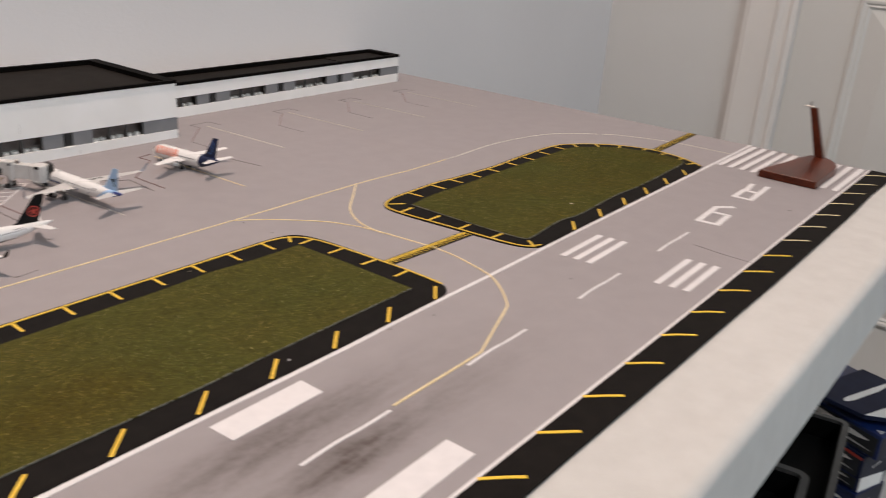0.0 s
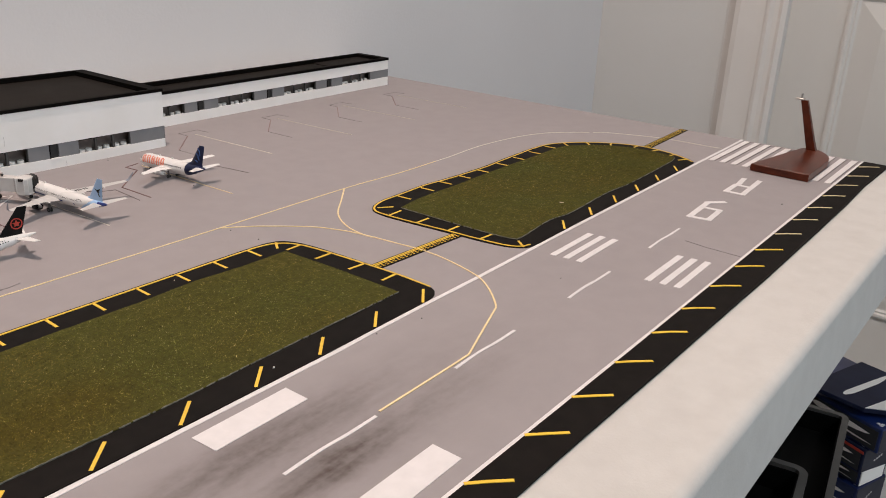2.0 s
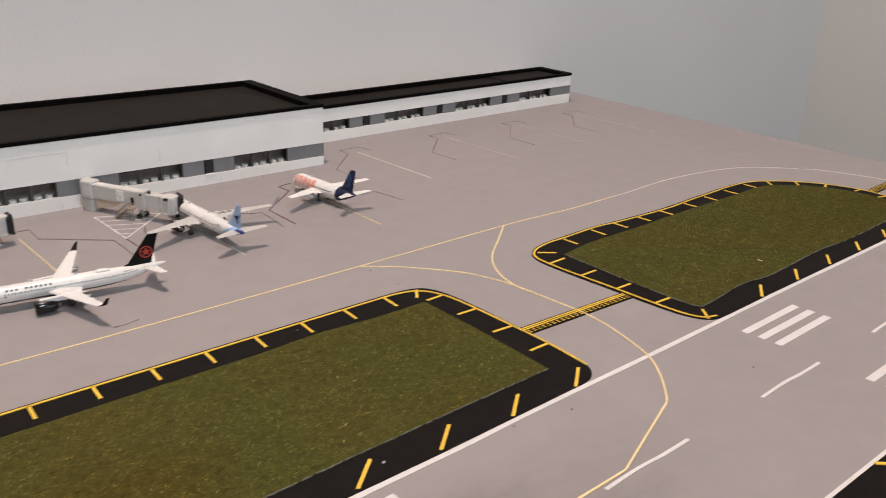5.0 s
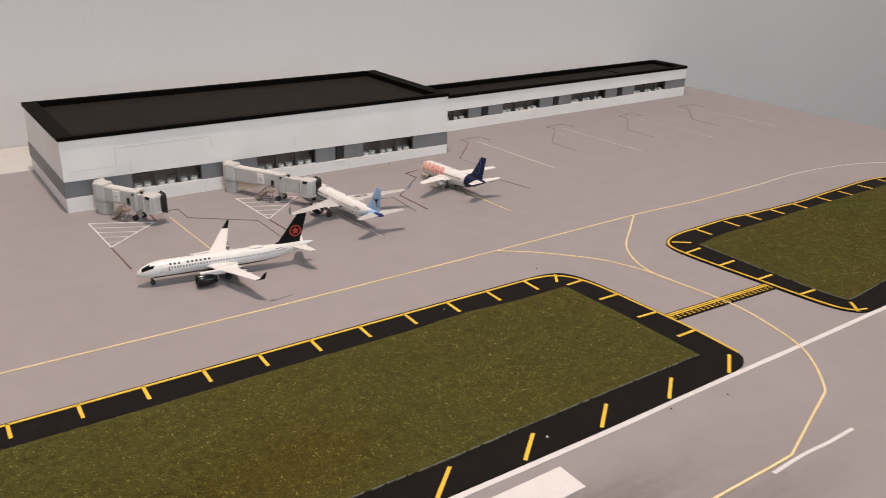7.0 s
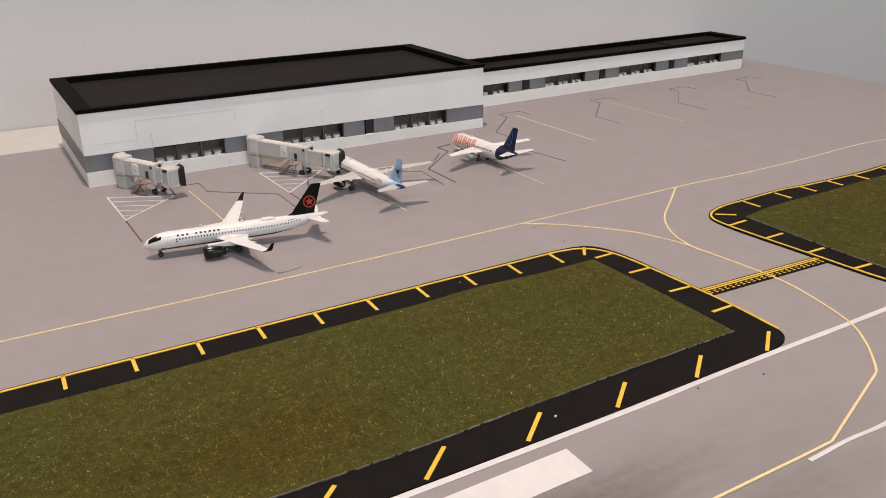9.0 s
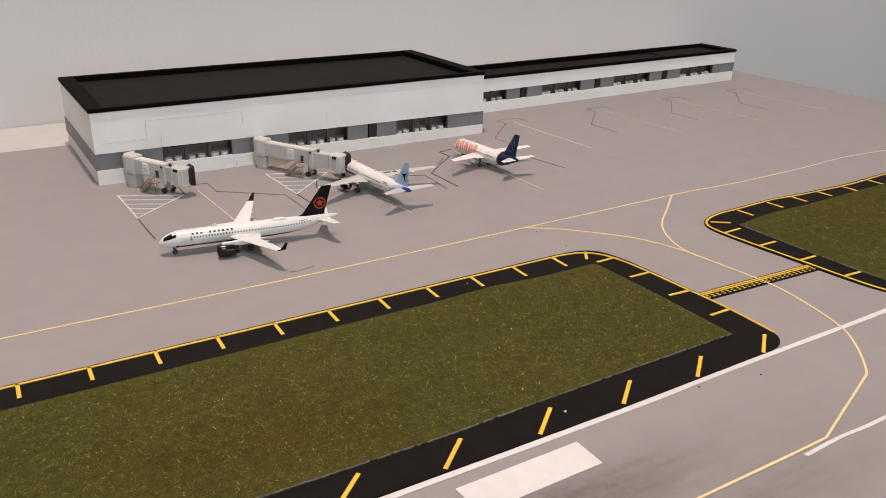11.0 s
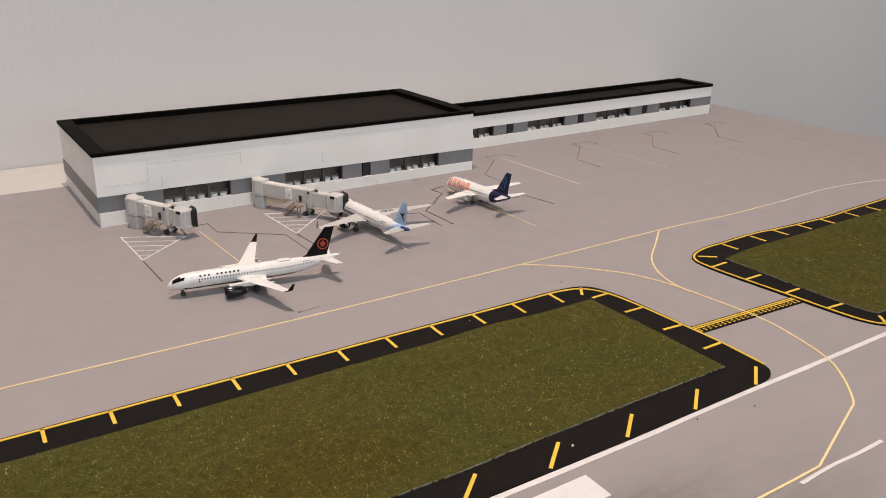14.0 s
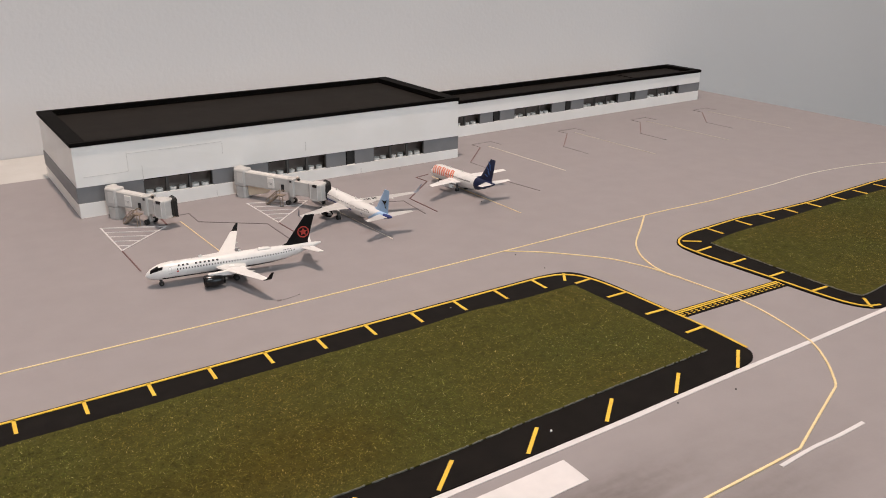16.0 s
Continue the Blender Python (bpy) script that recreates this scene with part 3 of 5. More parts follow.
def hold_bar(a, b, line=0.0009):
    """A holding position: two full yellow lines and two dashed ones on a black strip."""
    a, b = Vector(a), Vector(b)
    way = (b - a).normalized()
    side = Vector((-way.y, way.x))
    bar = part("holding_strip", ribbon((a, b), 0.0080, -0.0002, 0.0004), "black_card", board, "black strip with yellow holding lines")
    for off in (0.0026, 0.0010):
        part("holding_line", ribbon((a + side * off, b + side * off), line, 0.0002, 0.0006), "yellow", bar)
    dashes = bmesh.new()
    count = int((b - a).length / 0.0034)
    for off in (-0.0008, -0.0024):
        for k in range(count):
            p = a + way * (0.0034 * k + 0.0006) + side * off
            ribbon((p, p + way * 0.0018), 0.0006, 0.0002, 0.0006, bm=dashes)
    part("holding_dashes", dashes, "yellow", bar)


hold_bar((0.3462, 0.3226), (0.4262, 0.3200))
hold_bar((0.7435, 0.3322), (0.8500, 0.3372), 0.00042)

# Stands: a yellow lead-in, a dark red box corner and faint pencilled lines.
for k, x in enumerate((0.4735, 0.5740, 0.6695, 0.7610)):
    marking("stand_lead_in", ((x - 0.0017, 0.656), (x + 0.0028, 0.5575)), 0.0010 if k == 0 else 0.0008, "yellow_pale" if k == 0 else ("stand_paint" if k == 1 else "stand_faint"), "thin pale yellow lead-in line of an empty stand")
    marking("stand_corner_line", ((x - 0.0105, 0.656), (x - 0.0465, 0.6195)), 0.0008, "red_faint", "dark red line at a stand corner")
    marking("stand_guide_line", ((x - 0.0465, 0.6195), (x - 0.0455, 0.5880)), 0.0005, "pencil")
    marking("stand_guide_line", ((x - 0.0105, 0.656), (x - 0.011, 0.6685), (x + 0.010, 0.6690), (x + 0.012, 0.655)), 0.0003, "pencil")
marking("stand_lead_in", ((0.3770, 0.60), (0.3798, 0.4925)), 0.00065, "yellow_worn", "thin yellow lead-in line of a stand")
marking("stand_lead_in", ((0.1806, 0.5985), (0.1840, 0.5250)), 0.00065, "yellow_worn", "thin yellow lead-in line of a stand")
marking("stand_lead_in", ((0.2735, 0.6150), (0.2810, 0.4945)), 0.0006, "yellow_pale", "thin yellow lead-in line of a stand")
marking("stand_corner_line", ((0.3786, 0.6078), (0.3655, 0.6046), (0.3669, 0.5914), (0.3332, 0.5607), (0.3337, 0.5254)), 0.0008, "red_line", "dark red stand outline")
marking("stand_corner_line", ((0.3020, 0.5760), (0.3191, 0.5614), (0.3267, 0.5585), (0.3245, 0.5254)), 0.0006, "grey_line")
marking("stand_corner_line", ((0.4175, 0.5640), (0.4240, 0.5261)), 0.0007, "grey_line")
marking("stand_corner_line", ((0.1761, 0.6118), (0.1905, 0.6115), (0.1904, 0.5914), (0.2269, 0.5633), (0.2276, 0.5250)), 0.0007, "grey_line")
marking("stand_corner_line", ((0.1351, 0.5637), (0.1360, 0.5245)), 0.0007, "red_line", "dark red stand outline")
marking("stand_corner_line", ((0.1716, 0.6130), (0.1712, 0.5955)), 0.0010, "red_line")
marking("stand_corner_line", ((0.2338, 0.5618), (0.2357, 0.5300)), 0.0007, "red_line", "dark red stand outline")
marking("board_joint", ((0.5230, 0.2020), (0.5205, 0.1850), (0.5195, 0.1625)), 0.00014, "pencil", "hairline crack across the runway")
marking("dark_streak", ((0.1843, 0.4465), (0.1868, 0.4463)), 0.0010, "grey_line", "short dark mark on the apron")
marking("dark_streak", ((0.1868, 0.4463), (0.1900, 0.4462), (0.1975, 0.4480)), 0.0004, "pencil", "thin faint tail of the dark mark")


def hatched_triangle(a, b, c):
    """A white outlined triangle with bars across it."""
    a, b, c = Vector(a), Vector(b), Vector(c)
    frame_part = part("hatched_area", ribbon((a, b, c), 0.0010, -0.0002, 0.0004, closed=True), "white_paint", board, "white hatched no-parking triangle")
    for k in range(1, 5):
        t = k / 5
        part("hatch_bar", ribbon((a.lerp(c, t), b.lerp(c, t)), 0.0007, -0.0002, 0.00035), "white_paint", frame_part)


hatched_triangle((0.1336, 0.6115), (0.1700, 0.5935), (0.1351, 0.5635))
hatched_triangle((0.2313, 0.6117), (0.2690, 0.5950), (0.2338, 0.5618))

# Black shoulder strip with slanted ticks, along the near edge of the runway.
shoulder = tagged(part("shoulder_strip", prism(((BX0, 0.1597), (BX0, 0.1415), (0.25, 0.1418), (0.354, 0.1405), (0.432, 0.1399), (0.50, 0.1391), (0.60, 0.1392), (0.69, 0.1395), (0.7637, 0.1411), (0.8505, 0.1393), (0.8508, 0.1607), (0.6, 0.1608), (0.3, 0.1600))[::-1], TABLE_Z + 0.0002, 0.0006), "black_card"), "matt black card strip with slanted yellow ticks beside the runway", "shoulder strip")
for k in range(-9, 16):
    x = 0.2120 + 0.0408 * k + 0.001 * math.sin(k * 2.1)
    part("yellow_tick", ribbon(((x, 0.1601), (x + 0.007, 0.1538 - 0.0003 * math.sin(k)), (x + 0.0138, 0.1470 - 0.00012 * k)), 0.0017 if k < 9 else 0.0013, 0.0004, 0.0009), "yellow" if k < 9 else "yellow_worn", shoulder)


def rounded(points, reach=0.012):
    """The outline with its corners cut to short curves; the board's own corners stay."""
    p, out = [Vector(q) for q in points], []
    for i, b in enumerate(p):
        a, c = p[i - 1], p[(i + 1) % len(p)]
        if abs(b.x - GX0) < 1e-6:
            out.append(b)
            continue
        u = b.lerp(a, min(0.48, reach / (a - b).length))
        v = b.lerp(c, min(0.48, reach / (c - b).length))
        out += [u.lerp(b, t).lerp(b.lerp(v, t), t) for t in (0.0, 0.25, 0.5, 0.75, 1.0)]
    return out


# Grass islands: black card border, yellow edge line, ticks and a flocked mat.
def grass_island(label, outline, line, ticks, mat_outline, blades, seed):
    x0, y0 = outline[0]
    island = thing("grass_island", pose(x0, y0, 0.0), label, "grass island", "grass islands beside the runway")

    def local(points):
        return [(x - x0, y - y0) for x, y in points]

    part("border", prism([(q.x - x0, q.y - y0) for q in rounded(outline)], 0.0, 0.0007), "black_card", island, "matt black card border")
    part("edge_line", ribbon(local(line), 0.0012, 0.0005, 0.0010, wobble=0.15), "yellow", island, "yellow edge line")
    for a, b in ticks:
        part("yellow_tick", ribbon(local((a, b)), 0.0015, 0.0005, 0.0010), "yellow", island)
    rng = np.random.default_rng(seed)
    rough_line = []
    closed = spline(mat_outline[:19], 24) + spline(mat_outline[18:] + mat_outline[:1], 24)[1:-1] if seed == 2 else [Vector(a).lerp(Vector(b), s / cuts) for a, b in zip(mat_outline, mat_outline[1:] + mat_outline[:1]) for cuts in (math.ceil((Vector(b) - Vector(a)).length / 0.0013),) for s in range(cuts)]
    for p in closed:
        rough_line.append((p.x - x0 + rng.normal(0, 0.00009), p.y - y0 + rng.normal(0, 0.00009)))
    mat_part = part("grass_mat", prism(rough_line, 0.0006, 0.0012), "grass_mat", island, "olive green flocked grass mat")
    # The pale cut edge of the mat's backing.
    fringe, area = bmesh.new(), sum(a[0] * b[1] - b[0] * a[1] for a, b in zip(rough_line, rough_line[1:] + rough_line[:1]))
    for a, b in zip(rough_line, rough_line[1:] + rough_line[:1]):
        way = (Vector(b) - Vector(a)).normalized() * math.copysign(1.0, area)
        if -0.45 * way.y + 0.9 * way.x > 0.25 and rng.random() < 0.9:
            ribbon((a, b), rng.uniform(0.00020, 0.00032), 0.0006, rng.uniform(0.0012, 0.0014), bm=fringe)
    part("fringe", fringe, "frayed", island, "pale frayed edge of the grass mat")
    # Fibres: upright and lying slivers over the mat.
    poly = np.array(rough_line)
    centre = poly.mean(0)
    lo, hi = poly.min(0), poly.max(0)
    pts = rng.uniform(lo, hi, (blades * 2, 2))
    inside = np.zeros(len(pts), bool)
    for (ax, ay), (bx, by) in zip(poly, np.roll(poly, -1, 0)):
        crosses = (ay > pts[:, 1]) != (by > pts[:, 1])
        inside ^= crosses & (pts[:, 0] < (bx - ax) * (pts[:, 1] - ay) / (by - ay + 1e-12) + ax)
    pts = pts[inside][:blades]
    pts = centre + (pts - centre) * (1 - 0.0012 / (0.5 * (hi - lo)))
    n = len(pts)
    yaw, lean, length = rng.uniform(0, 2 * np.pi, n), rng.uniform(1.12, 1.53, n), rng.uniform(0.0006, 0.0014, n)
    wide = rng.uniform(0.00010, 0.00021, n)
    tall = rng.random(n) < 0.03
    length[tall] *= 1.3
    lean[tall] *= 0.7
    wide[tall] *= 0.8
    base = np.c_[pts, np.full(n, 0.0011)]
    tip = base + np.c_[np.cos(yaw) * np.sin(lean), np.sin(yaw) * np.sin(lean), np.cos(lean)] * length[:, None]
    side = np.c_[-np.sin(yaw), np.cos(yaw), np.zeros(n)] * wide[:, None]
    verts = np.stack([base - side, base + side, tip + side * 0.5, tip - side * 0.5], 1).reshape(-1, 3)
    faces = np.arange(4 * n).reshape(-1, 4)
    mesh = bpy.data.meshes.new("grass_flock")
    mesh.from_pydata(verts.tolist(), [], faces.tolist())
    mesh.materials.append(MAT["blade"])
    fibres = new("grass_flock", mesh)
    fibres.parent = island
    tagged(fibres, "short olive and straw flock fibres", kind="stuff")


GX0 = -0.19
near_ticks = [((0.0533 + 0.0258 * k, 0.3948 + 0.0001 * k), (0.0529 + 0.0258 * k, 0.3838 - 0.0001 * k)) for k in range(-9, 11)]
near_ticks += [((0.3322, 0.3936), (0.3258, 0.3850)), ((0.3398, 0.3798), (0.3282, 0.3794)), ((0.3430, 0.3561), (0.3300, 0.3564)), ((0.3447, 0.3300), (0.3316, 0.3308)), ((0.3455, 0.3059), (0.3326, 0.3057))]
near_ticks += [((0.3249 - 0.0392 * k, 0.2696 - 0.0003 * min(k, 6)), (0.3390 - 0.0393 * k, 0.2806)) for k in range(13)]
grass_island(
    "long black-bordered island of olive model grass with yellow ticks",
    [(GX0, 0.2665), (0.2451, 0.2676), (0.30, 0.2690), (0.3345, 0.2698), (0.3415, 0.2740), (0.3448, 0.2795), (0.3468, 0.3059), (0.3462, 0.3294), (0.3447, 0.3700), (0.3418, 0.3860), (0.3370, 0.3940), (0.3300, 0.3970), (0.3180, 0.3984), (0.2, 0.3974), (0.05, 0.3962), (GX0, 0.3950)],
    spline([(GX0, 0.3932), (0.05, 0.3945), (0.2, 0.3954), (0.30, 0.3960), (0.3190, 0.3957), (0.3310, 0.3925), (0.3388, 0.3830), (0.3425, 0.3650), (0.3447, 0.3294), (0.3456, 0.3059), (0.3446, 0.2800)], 6),
    near_ticks,
    [(GX0, 0.2845), (0.1049, 0.2847), (0.1755, 0.2842), (0.2169, 0.2857), (0.2657, 0.2870), (0.3266, 0.2880), (0.3270, 0.3386), (0.3258, 0.3782), (0.2927, 0.3780), (0.2607, 0.3806), (0.2272, 0.3786), (0.1772, 0.3784), (0.0995, 0.3772), (GX0, 0.3775)],
    190000, 1)
far_ticks = [((x, 0.4015 + 0.001 * math.sin(x * 40)), (x + 0.001, 0.3898 + 0.001 * math.sin(x * 40))) for x in (0.4598, 0.4885, 0.5120, 0.5365, 0.5615, 0.5912, 0.6185, 0.6465, 0.6750)]
far_ticks += [((0.6985, 0.3955), (0.6930, 0.3880)), ((0.7175, 0.3815), (0.7110, 0.3745)), ((0.7340, 0.3635), (0.7244, 0.3597)), ((0.7442, 0.3396), (0.7345, 0.3405)), ((0.7450, 0.3185), (0.7345, 0.3216)), ((0.7400, 0.3002), (0.7294, 0.3030)), ((0.7315, 0.2850), (0.7208, 0.2905))]
far_ticks += [((0.4285, 0.3940), (0.4380, 0.3870)), ((0.4220, 0.3770), (0.4355, 0.3778)), ((0.4235, 0.3534), (0.4366, 0.3536)), ((0.4255, 0.3287), (0.4378, 0.3286)), ((0.4274, 0.3037), (0.4398, 0.3031)), ((0.4346, 0.2744), (0.4421, 0.2834))]
far_ticks += [((0.4842 + 0.0402 * k, 0.2728 + 0.0006 * k), (0.4988 + 0.0400 * k, 0.2826 + 0.0004 * k)) for k in range(6)]
far_outline = [(0.4397, 0.2712), (0.4935, 0.2726), (0.587, 0.2738), (0.712, 0.2754), (0.7260, 0.2760), (0.7330, 0.2850), (0.7420, 0.3030), (0.7470, 0.3270), (0.7440, 0.3480), (0.7330, 0.3690), (0.7180, 0.3860), (0.7020, 0.3980), (0.6850, 0.4060), (0.6600, 0.4080), (0.6318, 0.4066), (0.60, 0.4050), (0.5749, 0.4030), (0.5420, 0.4035), (0.5176, 0.4045), (0.4952, 0.4065), (0.4640, 0.4048), (0.4450, 0.4040), (0.4300, 0.4000), (0.4210, 0.3920), (0.4190, 0.3800), (0.4200, 0.3600), (0.4230, 0.3287), (0.4250, 0.3037), (0.4275, 0.2860), (0.4325, 0.2760)]
grass_island(
    "rounded black-bordered island of olive model grass with yellow ticks",
    far_outline, spline(offset(far_outline, 0.0022)[4:] + [(0.4420, 0.2742)], 4), far_ticks,
    [(0.4400, 0.3818), (0.4600, 0.3852), (0.4785, 0.3866), (0.5184, 0.3868), (0.5606, 0.3888), (0.6351, 0.3900), (0.6830, 0.3902), (0.7040, 0.3790), (0.7218, 0.3620), (0.7330, 0.3321), (0.7315, 0.3060), (0.7220, 0.2945), (0.6775, 0.2912), (0.6170, 0.2890), (0.5803, 0.2904), (0.5187, 0.2870), (0.4914, 0.2895), (0.4543, 0.2858), (0.4440, 0.2856), (0.4412, 0.2960), (0.4399, 0.3312)],
    130000, 2)

# ---- the terminal ----
def terminal(name, label, origin, turn, length, depth, wall_z, cap_z, rim, band, spans, slope=0.0):
    """A long flat-roofed block. The band of its front is cut by lounge windows, doors and grey panels.
    spans: (kind, from, to) along the front; the front looks to -y in the block's own axes."""
    block = thing(name, pose(*origin, 0, 0, turn), label, "terminal building", "terminal buildings")
    t, inner = 0.003, 0.0095
    b0, b1 = band
    lip = 0.0033

    def lift(x):
        return slope * (x / length - 0.5)

    def strip(x0, x1, z0, z1, y0=0.0, y1=t, l0=True, l1=True):
        a, b = lift(x0), lift(x1)
        return loft([[(x, y0, z0 + (s if l0 else 0)), (x, y1, z0 + (s if l0 else 0)), (x, y1, z1 + (s if l1 else 0)), (x, y0, z1 + (s if l1 else 0))] for x, s in ((x0, a), (x1, b))])

    # The upper wall is made of sheets that butt with hair joints.
    part("lower_wall", strip(0, length, 0.0, b0, l0=False), "bld_white", block)
    cuts = [0.0, *(length * f for f in SHEETS[name]), length]
    for a, b in zip(cuts, cuts[1:]):
        part("upper_wall", strip(a + 0.00001, b - 0.00001, b1, wall_z, l1=False), "bld_white", block)
    part("side_wall", box(0.0001, t, t, depth, 0, wall_z), "bld_white", block)
    part("side_wall", box(length - t, length - 0.0001, t, depth, 0, wall_z), "bld_white", block)
    for x in (-0.0004, length - 0.0002):
        part("side_band", box(x, x + 0.0006, 0.0002, depth, b0 + lift(x), b1 + lift(x)), "bld_grey", block, "grey cladding band")
    part("back_wall", box(t, length - t, depth - t, depth, 0, wall_z), "bld_white", block)
    part("lounge_back", box(t, length - t, inner, inner + 0.001, 0, wall_z - 0.001), "lounge", block, "dark lounge interior")
    part("lounge_floor", box(t, length - t, t, inner, b0 - 0.0028, b0 - 0.0018), "lounge", block)
    part("roof", box(t, length - t, t, depth - t, cap_z - 0.0047, cap_z - 0.0042), "roof", block, "dark felt roof deck")
    for x0, x1, y0, y1 in ((t, length - t, t, lip), (t, length - t, depth - lip, depth - t), (rim - 0.0006, rim, lip, depth - lip), (length - rim, length - rim + 0.0006, lip, depth - lip)):
        part("upstand", box(x0, x1, y0, y1, cap_z - 0.0042, wall_z), "bld_black", block, "black inner edge of the roof")
    for x0, x1, y0, y1 in ((-0.0008, length + 0.0008, -0.0008, lip), (-0.0008, length + 0.0008, depth - lip, depth + 0.0008), (-0.0008, rim, lip, depth - lip), (length - rim, length + 0.0008, lip, depth - lip)):
        part("parapet", box(x0, x1, y0, y1, wall_z, cap_z, 0.0002), "bld_black", block, "black parapet")
    for kind, x0, x1 in spans:
        z0, z1 = b0 + lift((x0 + x1) / 2), b1 + lift((x0 + x1) / 2)
        if kind == "panel":
            part("grey_panel", strip(x0, x1, b0, b1, 0.0004, t), "bld_grey", block, "grey cladding panel")
        elif kind == "door":
            opening = part("service_door", box(x0, x1, 0.0016, 0.0022, z0, z1), "rubber", block, "dark recessed service doorway")
            part("door_frame", box(x0 - 0.0004, x0 + 0.0004, 0.0, 0.0022, z0, z1), "bld_black", opening)
            if wall_z > 0.04:
                part("door_step", box(x0 - 0.0002, x1 + 0.0003, -0.0005, 0.0, z0 - 0.0010, z0 - 0.0003), "bld_white", opening, "small white step")
        else:
            bays = max(2, round((x1 - x0) / 0.0155))
            step = (x1 - x0) / bays
            window = part("lounge_window", box(x0, x1, 0.0006, t, z1 - 0.0006, z1 - 0.00002), "bld_black", block, "dark lounge window bay")
            for k in range(bays + 1):
                w = 0.0005 if k in (0, bays) else (0.0009 if wall_z > 0.04 else 0.0006)
                x = x0 + step * k
                part("mullion", box(max(x0, x - w), min(x1, x + w), 0.0009, 0.0030, z0, z1 - 0.0006), "rim_plastic", window)
            for k in range(bays):
                for f in (0.27, 0.70):
                    r = 0.0025 + 0.0003 * math.sin(k * 3 + f * 9)
                    x = x0 + step * (k + f)
                    y = 0.0048 + 0.0006 * math.sin(k * 5 + f * 20)
                    part("white_stool", tube((x, y, b0 - 0.0018), (x, y, z0 + 0.0019), r, 14), "peg", window, "round white lounge stool")
    return block


SHEETS = {"terminal_building": (0.11, 0.335, 0.43, 0.545, 0.78), "terminal_pier": (0.3, 0.62)}
XM = 0.1275
main_spans = (("panel", 0.1278, 0.1700), ("window", 0.1700, 0.2178), ("panel", 0.2178, 0.2594), ("window", 0.2594, 0.3064), ("panel", 0.3064, 0.3234), ("door", 0.3234, 0.3308), ("panel", 0.3308, 0.3475), ("window", 0.3475, 0.3941), ("panel", 0.3941, 0.4270))
terminal_block = terminal("terminal_building", "white flat-roofed model terminal with a black parapet and grey window band", (XM, 0.6388, 0.0), 0.0, 0.2998, 0.121, 0.0478, 0.0505, 0.0095, (0.0086, 0.0196), [(k, a - XM, b - XM) for k, a, b in main_spans], -0.0026)
for x, z0, z1 in ((0.0334, 0.0275, 0.0400), (0.0986, 0.0305, 0.0385), (0.1620, 0.0240, 0.0310), (0.0425, 0.0196, 0.0300), (0.0920, 0.001, 0.0045), (0.2080, 0.0005, 0.0040)):
    part("panel_seam", box(x, x + 0.00028, -0.00012, 0.0004, z0, z1), "seam", terminal_block)
for x0, x1, z in ((0.0334, 0.0986, 0.0393), (0.0050, 0.0334, 0.0272)):
    part("panel_seam", box(x0, x1, -0.0001, 0.0004, z, z + 0.0002), "seam", terminal_block)
XW = 0.4282
pier_marks = (0.4697, 0.4945, 0.5100, 0.5181, 0.5355, 0.5835, 0.6013, 0.6090, 0.6260, 0.6756, 0.6934, 0.7011, 0.7194, 0.7695, 0.8022)
pier_kinds = ("window", "panel", "door", "panel", "window", "panel", "door", "panel", "window", "panel", "door", "panel", "window", "panel")
pier_spans = [("panel", 0.0003, 0.4600 - XW), ("window", 0.4600 - XW, 0.4945 - XW)] + [(k, a - XW, b - XW) for k, a, b in zip(pier_kinds, pier_marks, pier_marks[1:])][1:]
pier_block = terminal("terminal_pier", "low white model pier with black parapet, grey panels and dark windows", (XW, 0.6985, 0.0), 1.4, 0.3742, 0.0475, 0.0306, 0.0335, 0.0075, (0.0097, 0.0192), pier_spans, 0.0008)
part("roof_sheet", box(0.2860, 0.3660, 0.0036, 0.0439, 0.0293, 0.0301), "roof", pier_block, "second roofing sheet lapped over the deck")

